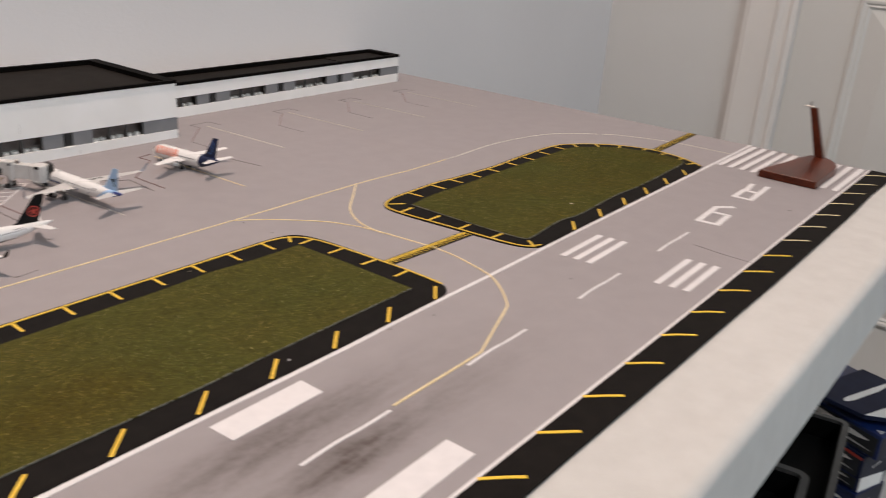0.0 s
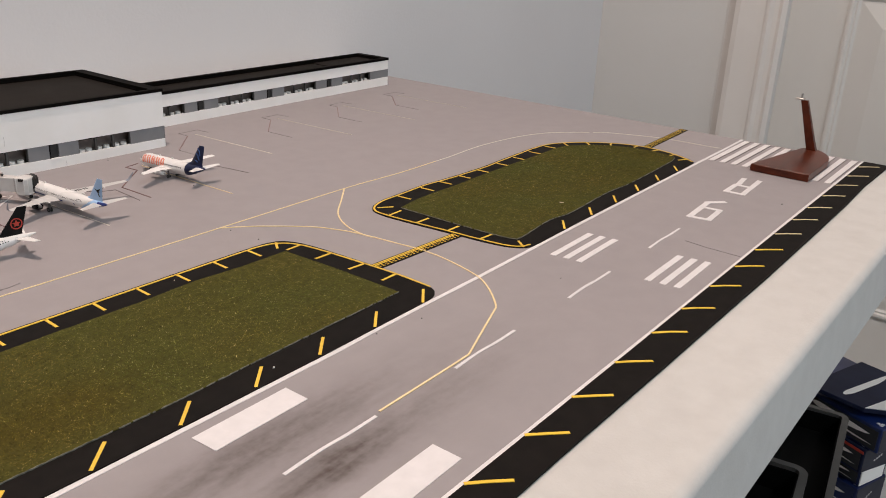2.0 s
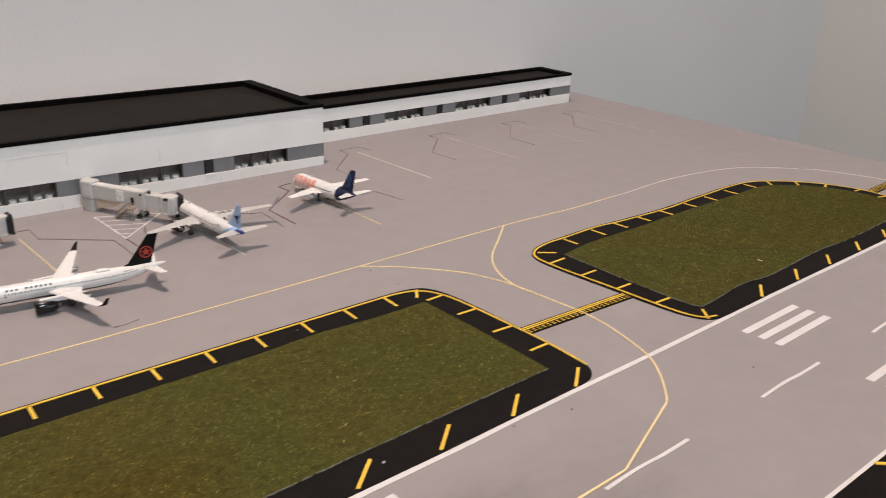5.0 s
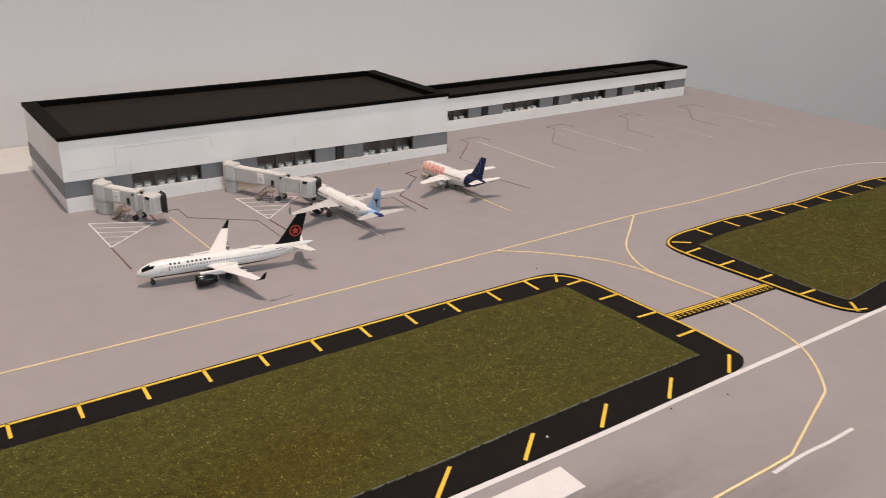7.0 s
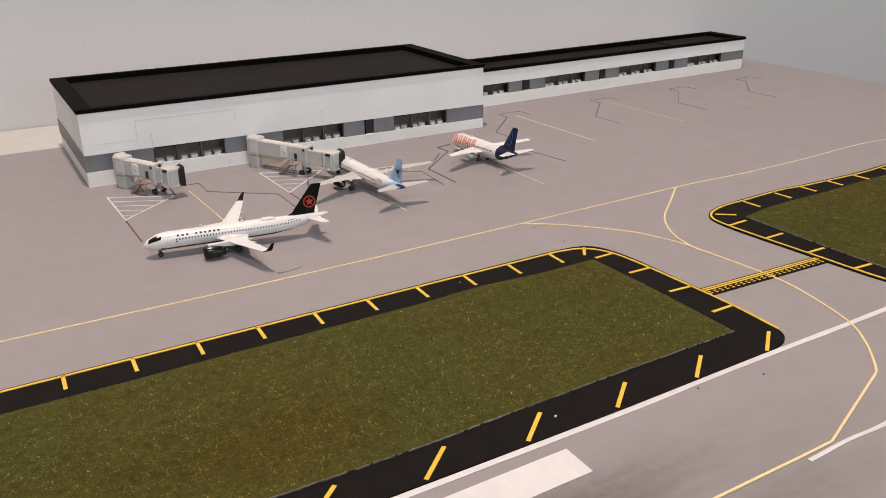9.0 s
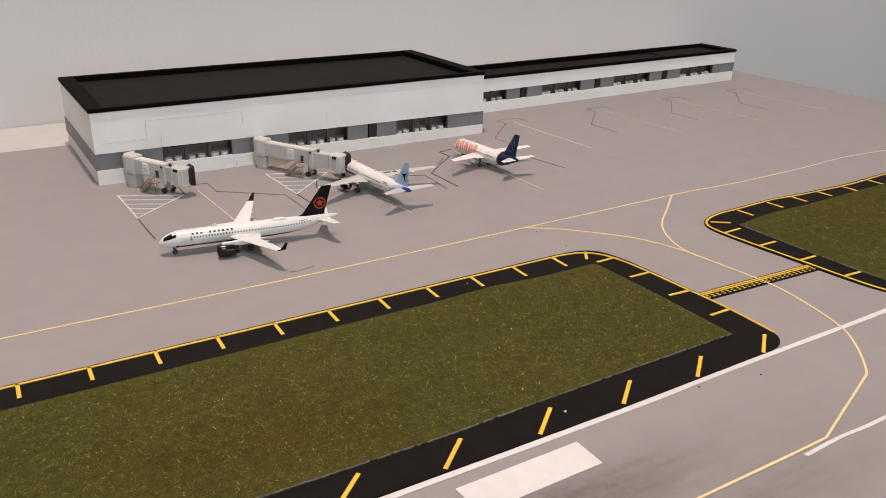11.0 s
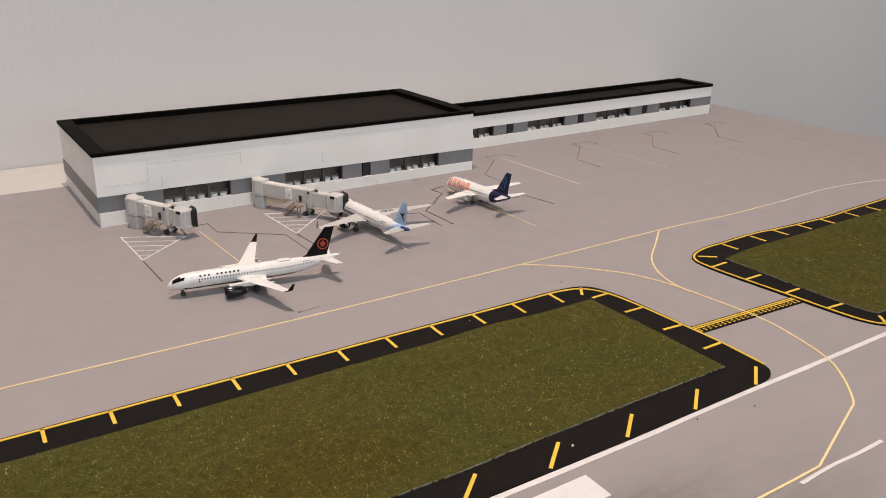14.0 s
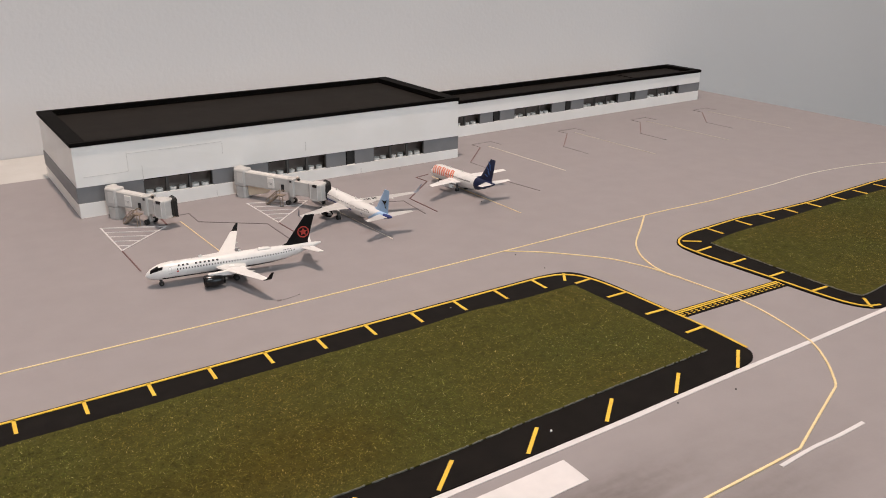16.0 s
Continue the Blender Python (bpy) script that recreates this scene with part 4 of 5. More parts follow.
# ---- model aircraft ----
class Hull:
    """A fuselage as a round body along x, nose at +x, with its own axis height and radius at each station."""

    STATIONS = ((0.0, 0.03, -0.30), (0.006, 0.24, -0.29), (0.016, 0.42, -0.26), (0.032, 0.60, -0.20), (0.055, 0.78, -0.12), (0.085, 0.91, -0.05), (0.12, 0.98, -0.01), (0.15, 1.0, 0.0), (0.60, 1.0, 0.0), (0.68, 0.97, 0.02), (0.76, 0.87, 0.10), (0.84, 0.68, 0.26), (0.91, 0.46, 0.45), (0.96, 0.28, 0.58), (0.99, 0.16, 0.66), (1.0, 0.08, 0.68))

    BLUNT = ((0.0, 0.03, -0.36), (0.004, 0.20, -0.35), (0.012, 0.38, -0.31), (0.026, 0.58, -0.24), (0.045, 0.75, -0.16), (0.070, 0.89, -0.08), (0.10, 0.97, -0.03), (0.135, 1.0, 0.0))

    def __init__(self, length, radius, axis_z, nose=None):
        self.length, self.radius, self.axis_z = length, radius, axis_z
        self.stations = nose + self.STATIONS[8:] if nose else self.STATIONS

    def at(self, s):
        for (a, ra, za), (b, rb, zb) in zip(self.stations, self.stations[1:]):
            if s <= b:
                t = (s - a) / (b - a)
                t = t * t * (3 - 2 * t) if 0.55 < a else t
                return ra + (rb - ra) * t, za + (zb - za) * t
        return self.stations[-1][1:]

    def point(self, s, angle, out=0.0):
        """angle: degrees from the crown, to the left (+y) positive."""
        r, z = self.at(s)
        r = r * self.radius + out
        return Vector((self.length * (0.5 - s), r * math.sin(radians(angle)), self.axis_z + z * self.radius + r * math.cos(radians(angle))))

    def skin(self):
        steps = [0, 0.003, 0.006, 0.011, 0.016, 0.024, 0.032, 0.043, 0.055, 0.07, 0.085, 0.1, 0.12, 0.135] + [0.15 + 0.005 * k for k in range(170)] + [1.0]
        return loft([[self.point(s, a) for a in range(0, 360, 4)] for s in steps])

    def patch(self, s0, s1, a0, a1, out=0.00006, bm=None, nu=3, nv=3, skew=0.0):
        made = bm or bmesh.new()
        grid = [[made.verts.new(self.point(s0 + (s1 - s0) * u / nu + skew * v / nv, a0 + (a1 - a0) * v / nv, out)) for v in range(nv + 1)] for u in range(nu + 1)]
        for u in range(nu):
            for v in range(nv):
                made.faces.new((grid[u][v], grid[u + 1][v], grid[u + 1][v + 1], grid[u][v + 1]))
        return made


FOIL = ((0.0, 0.0), (0.06, 0.55), (0.3, 1.0), (0.65, 0.65), (1.0, 0.06), (0.65, -0.30), (0.3, -0.45), (0.06, -0.35))


def foil(x_lead, chord, y, z, thick, upright=False):
    """A wing section; x falls towards the tail."""
    if upright:
        return [(x_lead - u * chord, y + (v - 0.2) * thick * chord * 0.7, z) for u, v in FOIL]
    return [(x_lead - u * chord, y, z + v * thick * chord) for u, v in FOIL]


def wing_rings(side, sections, thick=0.09):
    return [foil(x, c, side * y, z, thick) for x, c, y, z in sections]


def nacelle(length, radius):
    """An engine pod with an open intake, along x, centred on the origin."""
    profile = ((0.50, 0.80), (0.47, 0.93), (0.40, 1.0), (0.10, 1.02), (-0.25, 0.92), (-0.50, 0.70), (-0.48, 0.60), (-0.30, 0.55))
    intake = ((0.50, 0.80), (0.46, 0.74), (0.30, 0.72))
    ring = lambda f, r: [(f * length, r * radius * math.cos(radians(a)), r * radius * math.sin(radians(a))) for a in range(0, 360, 18)]
    shell = loft([ring(*p) for p in profile], caps=False)
    loft([ring(*p) for p in intake], shell, caps=False)
    fan = loft([ring(0.30, 0.72), ring(0.31, 0.2), ring(0.38, 0.02)])
    core = loft([ring(-0.30, 0.55), ring(-0.52, 0.38), ring(-0.62, 0.12)])
    bmesh.ops.remove_doubles(shell, verts=shell.verts, dist=1e-7)
    return shell, fan, core


def add_gear(plane, name, x, y, top, radius, width, gap):
    leg = part(name, tube((x, y, radius), (x + 0.0004, y * 0.93, top), 0.0008, 8), "rim_plastic", plane, "thin dark landing gear leg")
    for s in (-1, 1):
        tyre = tube((x, y + s * (gap / 2), radius), (x, y + s * (gap / 2 + width), radius), radius, 18)
        bmesh.ops.bevel(tyre, geom=[e for e in tyre.edges if len({round(v.co.y, 7) for v in e.verts}) == 1], offset=radius * 0.22, segments=2, profile=0.5, affect="EDGES", clamp_overlap=True)
        part("wheel", tyre, "rubber", leg)
    part("axle", tube((x, y - gap / 2 - width * 1.05, radius), (x, y + gap / 2 + width * 1.05, radius), radius * 0.4, 10), "rim_plastic", leg)


def airliner(m, label, hull, wing, pods, tail, livery):
    plane = thing("model_airliner", m, label, "model airliner", "model airliners on the apron")
    R, L, Z = hull.radius, hull.length, hull.axis_z
    part("fuselage", hull.skin(), livery["hull"], plane, livery.get("hull_label", ""), True, livery.get("paint"))
    # Belly fairing under the wing root.
    fairing = loft([[(x, R * 0.78 * w * math.sin(radians(a)), Z - R * 0.62 + R * 0.52 * w * math.cos(radians(a))) for a in range(0, 360, 20)] for x, w in ((wing["x"] + 0.004, 0.2), (wing["x"], 0.8), (wing["x"] - 0.006, 1.0), (wing["x"] - 0.014, 1.0), (wing["x"] - 0.020, 0.7), (wing["x"] - 0.024, 0.2))])
    part("belly_fairing", fairing, livery.get("belly", "plane_white"), plane, smooth=True)
    wx, wz, half, root, tip, sweep, rise = (wing[k] for k in ("x", "z", "half", "root", "tip", "sweep", "rise"))
    for side in (-1, 1):
        kink = 0.38
        mid_chord = tip + (root - tip) * 0.42
        at = lambda f: (wx - sweep * f, wz + rise * f)
        rows = [(wx + 0.001, root * 1.08, R * 0.25, wz), (at(0.12)[0], root, half * 0.12, at(0.12)[1]), (at(kink)[0], mid_chord, half * kink, at(kink)[1]), (at(1)[0], tip, half, at(1)[1])]
        ob = part("wing", loft(wing_rings(side, rows)), "plane_white" if "wing_mat" not in livery else livery["wing_mat"], plane, smooth=False)
        up = wing.get("winglet", 0)
        if up:
            x1, z1 = at(1)
            let = [foil(x1 - a * up, tip * c, side * (half + o * up), z1 + h * up, 0.09) for a, c, o, h in ((0.0, 1.0, 0.0, 0.0), (0.12, 0.9, 0.14, 0.03), (0.34, 0.72, 0.32, 0.20), (0.62, 0.52, 0.44, 0.58), (0.95, 0.30, 0.52, 1.0))]
            part("winglet", loft(let), livery["winglet"], ob, livery.get("winglet_label", ""))
        bar_side, bars_at = livery.get("wing_bars", (0, ()))
        for f in bars_at if bar_side == side else ():
            x, z = at(f)
            c = tip + (root - tip) * max(0.0, 1 - f / kink * 0.58 if f < kink else 0.42 * (1 - f) / (1 - kink))
            part("wing_bar", box(x - 0.62 * c, x - 0.30 * c, side * half * f - 0.00045, side * half * f + 0.00045, z + 0.04 * c, z + 0.093 * c), "ink", ob)
        # Flap track fairings under the trailing edge.
        for f in (0.30, 0.48, 0.64):
            x, z = at(f)
            c = tip + (root - tip) * (1 - f) ** 1.4
            pod = loft([[(x - c * (0.55 + u), side * half * f + r * 0.0007 * math.sin(radians(a)), z - 0.0004 + r * 0.0006 * math.cos(radians(a))) for a in range(0, 360, 45)] for u, r in ((0, 0.3), (0.25, 1.0), (0.5, 0.8), (0.68, 0.1))])
            part("flap_fairing", pod, "plane_grey", ob)
        # Engine.
        shell, fan, core = nacelle(pods["length"], pods["radius"])
        at_engine = Matrix.Translation((pods["x"], side * pods["y"], pods["z"]))
        for piece in (shell, fan, core):
            bmesh.ops.transform(piece, matrix=at_engine, verts=piece.verts)
        engine = part("engine", shell, livery["engine"], plane, livery.get("engine_label", ""), True)
        part("fan", fan, "rubber", engine, smooth=True)
        part("exhaust", core, "steel", engine, smooth=True)
        f = pods["y"] / half
        pylon = loft([[(x, side * pods["y"] + w * 0.0011, z) for w, z in ((-1, z0), (1, z0), (1, z1), (-1, z1))] for x, z0, z1 in ((pods["x"] + pods["length"] * 0.28, pods["z"] + pods["radius"] * 0.8, pods["z"] + pods["radius"] * 1.15), (at(f)[0] - 0.002, pods["z"] + pods["radius"] * 0.6, at(f)[1] + 0.0006), (at(f)[0] - 0.007, at(f)[1] - 0.0008, at(f)[1]))])
        part("pylon", pylon, "plane_white", engine)
        # Tailplane.
        t = tail
        rows = [(t["hx"], t["hroot"], R * 0.12, t["hz"]), (t["hx"] - t["hsweep"], t["htip"], t["hhalf"], t["hz"] + t["hrise"])]
        part("tailplane", loft(wing_rings(side, rows, 0.08)), livery.get("wing_mat", "plane_white"), plane)
    t = tail
    lean = (t["fx"] - t["ftop_x"]) / (t["fz1"] - t["fz0"])
    rows = [(t["fx"] + t["fillet"], t["froot"] + t["fillet"], t["fz0"] - 0.0008), (t["fx"], t["froot"], t["fz0"] + 0.0022), (t["ftop_x"], t["ftip"], t["fz1"])]
    fin = part("fin", loft([foil(x, c, 0, z, 0.085, True) for x, c, z in rows]), livery["fin"], plane, livery.get("fin_label", ""))
    emblem = livery.get("emblem")
    if emblem:
        emblem(fin, t)
    for side in (-1, 1):
        add_gear(plane, "main_gear", wing["x"] - wing["gear_back"], side * wing["gear_y"], Z - R * 0.5, wing.get("wheel", 0.00165), 0.0009, 0.0008)
    add_gear(plane, "nose_gear", L * 0.5 - wing["nose_gear"], 0.0, Z - R * 0.6, 0.0013, 0.0007, 0.0006)
    # Cockpit glass, cabin windows, doors.
    for side in (-1, 1):
        glass = bmesh.new()
        for s0, s1, a0, a1, skew in livery.get("visor", ((0.030, 0.056, 4, 66, 0.014),)):
            hull.patch(s0, s1, side * a0, side * a1, bm=glass, nu=4, nv=6, skew=skew)
        part("cockpit_window", glass, "plane_black", plane, "black cockpit glazing", True)
    windows = bmesh.new()
    s = livery["windows"][0]
    while s < livery["windows"][1]:
        for side in (-1, 1):
            hull.patch(s, s + livery.get("pane", 0.00058) / L, side * 66.5, side * 77.5, 0.00005, windows, 1, 1)
        s += 0.0121 / 1.0 * livery["pitch"]
    part("cabin_windows", windows, "ink", plane, "row of dark cabin windows")
    for s0 in livery["doors"]:
        for side in (-1, 1):
            door_bm = bmesh.new()
            for a, b, c, d in ((s0, s0 + 0.0012, 52, 96), (s0 + 0.0155, s0 + 0.0167, 52, 96), (s0, s0 + 0.0167, 52, 55), (s0, s0 + 0.0167, 94, 97)):
                hull.patch(a, b, side * c, side * d, 0.00005, door_bm, 1, 4)
            part("cabin_door", door_bm, "door_line", plane, "grey outlined cabin door")
    for bars in livery["bars"]:
        mesh = bmesh.new()
        for s0, s1, a0, a1 in bars["boxes"]:
            for side in bars.get("sides", (-1, 1)):
                hull.patch(s0, s1, side * a0, side * a1, 0.00008, mesh, 4, max(2, math.ceil(abs(a1 - a0) / 5)), bars.get("skew", 0.0))
        part(bars["name"], mesh, bars["mat"], plane, bars["label"])
    for s, size in livery["aerials"]:
        base = hull.point(s, 0)
        part("aerial", loft([[(base.x + u * size, v * 0.0002, base.z + h) for u, v in ((0.5, -1), (0.5, 1), (-0.5, 1), (-0.5, -1))] for h in (-0.0003, size * 0.9)]), "plane_white", plane)
    if livery.get("dome"):
        s0, s1 = livery["dome"]
        part("antenna_dome", loft([[hull.point(s0 + (s1 - s0) * u, a, h) for a in range(-24, 25, 8)] + [hull.point(s0 + (s1 - s0) * u, a, -0.0003) for a in (24, -24)] for u, h in ((0, 0.0), (0.2, 0.0005), (0.5, 0.0007), (0.8, 0.0005), (1, 0.0))]), "plane_white", plane, smooth=True)
    return plane


def disc(radius, inner=0.0, sides=28):
    out = bmesh.new()
    outer = [out.verts.new((radius * math.cos(2 * math.pi * k / sides), 0, radius * math.sin(2 * math.pi * k / sides))) for k in range(sides)]
    if not inner:
        out.faces.new(outer)
        return out
    hole = [out.verts.new((v.co.x * inner / radius, 0, v.co.z * inner / radius)) for v in outer]
    for k in range(sides):
        out.faces.new((outer[k], outer[(k + 1) % sides], hole[(k + 1) % sides], hole[k]))
    return out


def flat(points):
    out = bmesh.new()
    out.faces.new([out.verts.new((x, 0, z)) for x, z in points])
    return out


def on_fin(fin, bm, name, mat, x, z, depth, label):
    for side in (-1, 1):
        copy = bm.copy()
        bmesh.ops.translate(copy, vec=(x, side * depth, z), verts=copy.verts)
        part(name, copy, mat, fin, label)
    bm.free()


def roundel(fin, t):
    x, z = t["ftop_x"] + 0.0015, t["fz0"] + 0.0076
    on_fin(fin, disc(0.0034, 0.0027), "ring", "red", x, z, 0.00052, "thin red ring")
    star = [((0.0023 if k % 2 == 0 else 0.0012) * math.sin(math.pi * k / 5), (0.0023 if k % 2 == 0 else 0.0012) * math.cos(math.pi * k / 5)) for k in range(10)]
    on_fin(fin, flat(star), "badge", "red", x, z, 0.00056, "plain red star-like shape")


def bird(fin, t):
    x, z = t["ftop_x"] - 0.0004, t["fz0"] + 0.0068
    body = ((0.0026, 0.0016), (0.0008, 0.0013), (-0.0002, 0.0013), (-0.0027, 0.0024), (-0.0014, 0.0003), (-0.0011, -0.0008), (-0.0022, -0.0026), (-0.0008, -0.0021), (-0.0003, -0.0006), (0.0008, 0.0004))
    on_fin(fin, flat([(1.2 * u, 1.2 * v) for u, v in body]), "badge", "fin_black", x, z, 0.00095, "plain dark blue winged shape")


def facing(x, y, towards, lift=0.0):
    """A pose at (x, y) whose +x looks towards a point of the plan."""
    return pose(x, y, lift, 0, 0, math.degrees(math.atan2(towards[1] - y, towards[0] - x)))


def letters(s0, s1, count, a0, a1, gap=0.35, skip=()):
    step = (s1 - s0) / count
    return [(s0 + step * k, s0 + step * (k + 1 - gap), a0, a1) for k in range(count) if k not in skip]


def script_strokes():
    """Broad coral strokes in five blocks from the crown down the side."""
    out = []
    for k in range(5):
        s0 = 0.082 + 0.072 * k
        out += [(s0, s0 + 0.022, 20 + 5 * (k % 2), 98), (s0 + 0.034, s0 + 0.055, 28, 96)]
        a0, a1 = ((84, 97), (24, 40), (50, 64))[k % 3]
        out.append((s0 + 0.020, s0 + 0.036, a0, a1))
    return out


def swirls(fin, t):
    """Lighter blue curls over the navy fin."""
    for x, z, turn in ((0.0006, 0.0040, 20), (-0.0020, 0.0062, 65), (-0.0008, 0.0092, 40), (-0.0034, 0.0100, 80), (-0.0026, 0.0130, 55)):
        a = radians(turn)
        curl = [(0.0019 * math.cos(u) * math.cos(a) - 0.0006 * math.sin(u) * math.sin(a), 0.0019 * math.cos(u) * math.sin(a) + 0.0006 * math.sin(u) * math.cos(a)) for u in (2 * math.pi * k / 14 for k in range(14))]
        on_fin(fin, flat(curl), "curl", "swirl", t["ftop_x"] + 0.0030 + x, t["fz0"] + z, 0.00062, "lighter blue curl")


# White twin-jet with a black tail, parked askew on the apron.
L1 = 0.0968
nose, tail_end = Vector((0.1322, 0.4995)), Vector((0.2284, 0.4855))
mid = (nose + tail_end) / 2
airliner(
    facing(mid.x, mid.y, nose), "white model twin-jet with black tail and engines, parked askew", Hull(L1, 0.0046, 0.0084, Hull.BLUNT),
    {"x": 0.0145, "z": 0.0068, "half": 0.0405, "root": 0.0160, "tip": 0.0042, "sweep": 0.0195, "rise": 0.0040, "winglet": 0.0044, "gear_back": 0.0122, "gear_y": 0.0084, "nose_gear": 0.0078},
    {"x": 0.0150, "y": 0.0140, "z": 0.0042, "length": 0.0108, "radius": 0.0034},
    {"hx": -0.0352, "hroot": 0.0082, "htip": 0.0034, "hhalf": 0.0148, "hsweep": 0.0072, "hz": 0.0104, "hrise": 0.0012, "fx": -0.0285, "fillet": 0.0065, "froot": 0.0125, "ftop_x": -0.0398, "ftip": 0.0056, "fz0": 0.0118, "fz1": 0.0290},
    {"hull": ("plane_white", "plane_black"), "hull_label": "white fuselage with a black keel", "paint": lambda c: int(c.z < 0.0084 - 0.0046 * 0.60 + max(0.0, -0.010 - c.x) * 0.02 and -0.034 < c.x < 0.040), "visor": ((0.028, 0.072, 20, 62, -0.004), (0.066, 0.094, 38, 60, -0.006)), "belly": "plane_black", "fin": "fin_black", "fin_label": "black tail fin", "emblem": roundel, "winglet": "fin_black", "winglet_label": "black winglet", "engine": "plane_black", "engine_label": "gloss black engine pod", "windows": (0.165, 0.83), "pitch": 1.30, "pane": 0.00060, "doors": (0.120, 0.87),
     "bars": [{"name": "title_bars", "mat": "ink", "label": "dark bars in place of the airline title", "boxes": letters(0.172, 0.405, 10, 41, 55, 0.5, (3,))}, {"name": "flag_spot", "mat": "red", "label": "small red spot", "boxes": [(0.163, 0.174, 81, 91)]}, {"name": "registration_bars", "mat": "ink", "label": "tiny dark bars", "boxes": letters(0.765, 0.815, 5, 50, 56, 0.3)}],
     "aerials": ((0.30, 0.0016), (0.52, 0.0014)), "dome": (0.62, 0.70)})

# White and pale blue jet at the jet bridge.
L2 = 0.0999
tail2, nose2 = Vector((0.2822, 0.4975)), Vector((0.2748, 0.5971))
mid2 = (tail2 + nose2) / 2
airliner(
    facing(mid2.x, mid2.y, nose2), "white model jet with pale blue tail docked at a jet bridge", Hull(L2, 0.00495, 0.0098),
    {"x": 0.0110, "z": 0.0080, "half": 0.0430, "root": 0.0160, "tip": 0.0040, "sweep": 0.0215, "rise": 0.0042, "winglet": 0.0065, "gear_back": 0.0118, "gear_y": 0.0092, "nose_gear": 0.0150},
    {"x": 0.0065, "y": 0.0144, "z": 0.0046, "length": 0.0110, "radius": 0.0029},
    {"hx": -0.0375, "hroot": 0.0090, "htip": 0.0034, "hhalf": 0.0170, "hsweep": 0.0082, "hz": 0.0122, "hrise": 0.0012, "fx": -0.0330, "fillet": 0.0055, "froot": 0.0128, "ftop_x": -0.0425, "ftip": 0.0052, "fz0": 0.0138, "fz1": 0.0296},
    # Black engines put the shade under the wing into their colour.
    {"hull": ("plane_white", "sky_blue", "deep_blue"), "hull_label": "white fuselage with pale blue rear", "paint": lambda c: 2 if c.x < -0.0425 and c.z < 0.0140 else int(c.x < -0.025 and c.z < 0.0062 + (-0.025 - c.x) * 0.62), "wing_mat": "wing_grey", "fin": "sky_blue", "fin_label": "pale blue tail fin", "emblem": bird, "winglet": "winglet_grey", "engine": "fin_black", "wing_bars": (-1, (0.27, 0.31, 0.345, 0.40, 0.435)), "windows": (0.16, 0.80), "pitch": 1.0, "pane": 0.00042, "doors": (0.095, 0.85),
     "bars": [{"name": "registration_bars", "mat": "ink", "label": "tiny dark bars", "boxes": letters(0.735, 0.785, 5, 54, 61, 0.3)}, {"name": "belly_stripe", "mat": "deep_blue", "label": "thin dark blue stripe along the lower side", "boxes": [(0.12, 0.72, 98, 110)]}],
     "aerials": ((0.34, 0.0015), (0.58, 0.0014))})

# Short white jet with coral lettering and a navy tail.
L3 = 0.0705
tail3, nose3 = Vector((0.3795, 0.5225)), Vector((0.3728, 0.5927))
mid3 = (tail3 + nose3) / 2
airliner(
    facing(mid3.x, mid3.y, nose3), "short white model jet with coral script and navy tail", Hull(L3, 0.0053, 0.0090, Hull.BLUNT),
    {"x": 0.0119, "z": 0.0076, "half": 0.0350, "root": 0.0150, "tip": 0.0046, "sweep": 0.0165, "rise": 0.0036, "winglet": 0, "gear_back": 0.0112, "gear_y": 0.0042, "wheel": 0.0012, "nose_gear": 0.0095},
    {"x": 0.0044, "y": 0.0112, "z": 0.0056, "length": 0.0155, "radius": 0.0017},
    {"hx": -0.0262, "hroot": 0.0082, "htip": 0.0036, "hhalf": 0.0138, "hsweep": 0.0070, "hz": 0.0124, "hrise": 0.0012, "fx": -0.0207, "fillet": 0.0085, "froot": 0.0118, "ftop_x": -0.0305, "ftip": 0.0052, "fz0": 0.0136, "fz1": 0.0300},
    {"hull": ("plane_white", "navy"), "hull_label": "white fuselage with navy rear", "paint": lambda c: int(c.x < -0.0176), "visor": ((0.045, 0.068, 34, 62, 0.006),), "fin": "navy", "emblem": swirls, "fin_label": "mottled navy tail fin", "winglet": "plane_white", "engine": "plane_white", "windows": (0.30, 0.70), "pitch": 1.25, "doors": (0.11,),
     "bars": [{"name": "script_bars", "mat": "coral", "label": "large slanted coral strokes in place of script", "skew": 0.02, "boxes": script_strokes()}],
     "aerials": ((0.30, 0.0014), (0.50, 0.0013))})

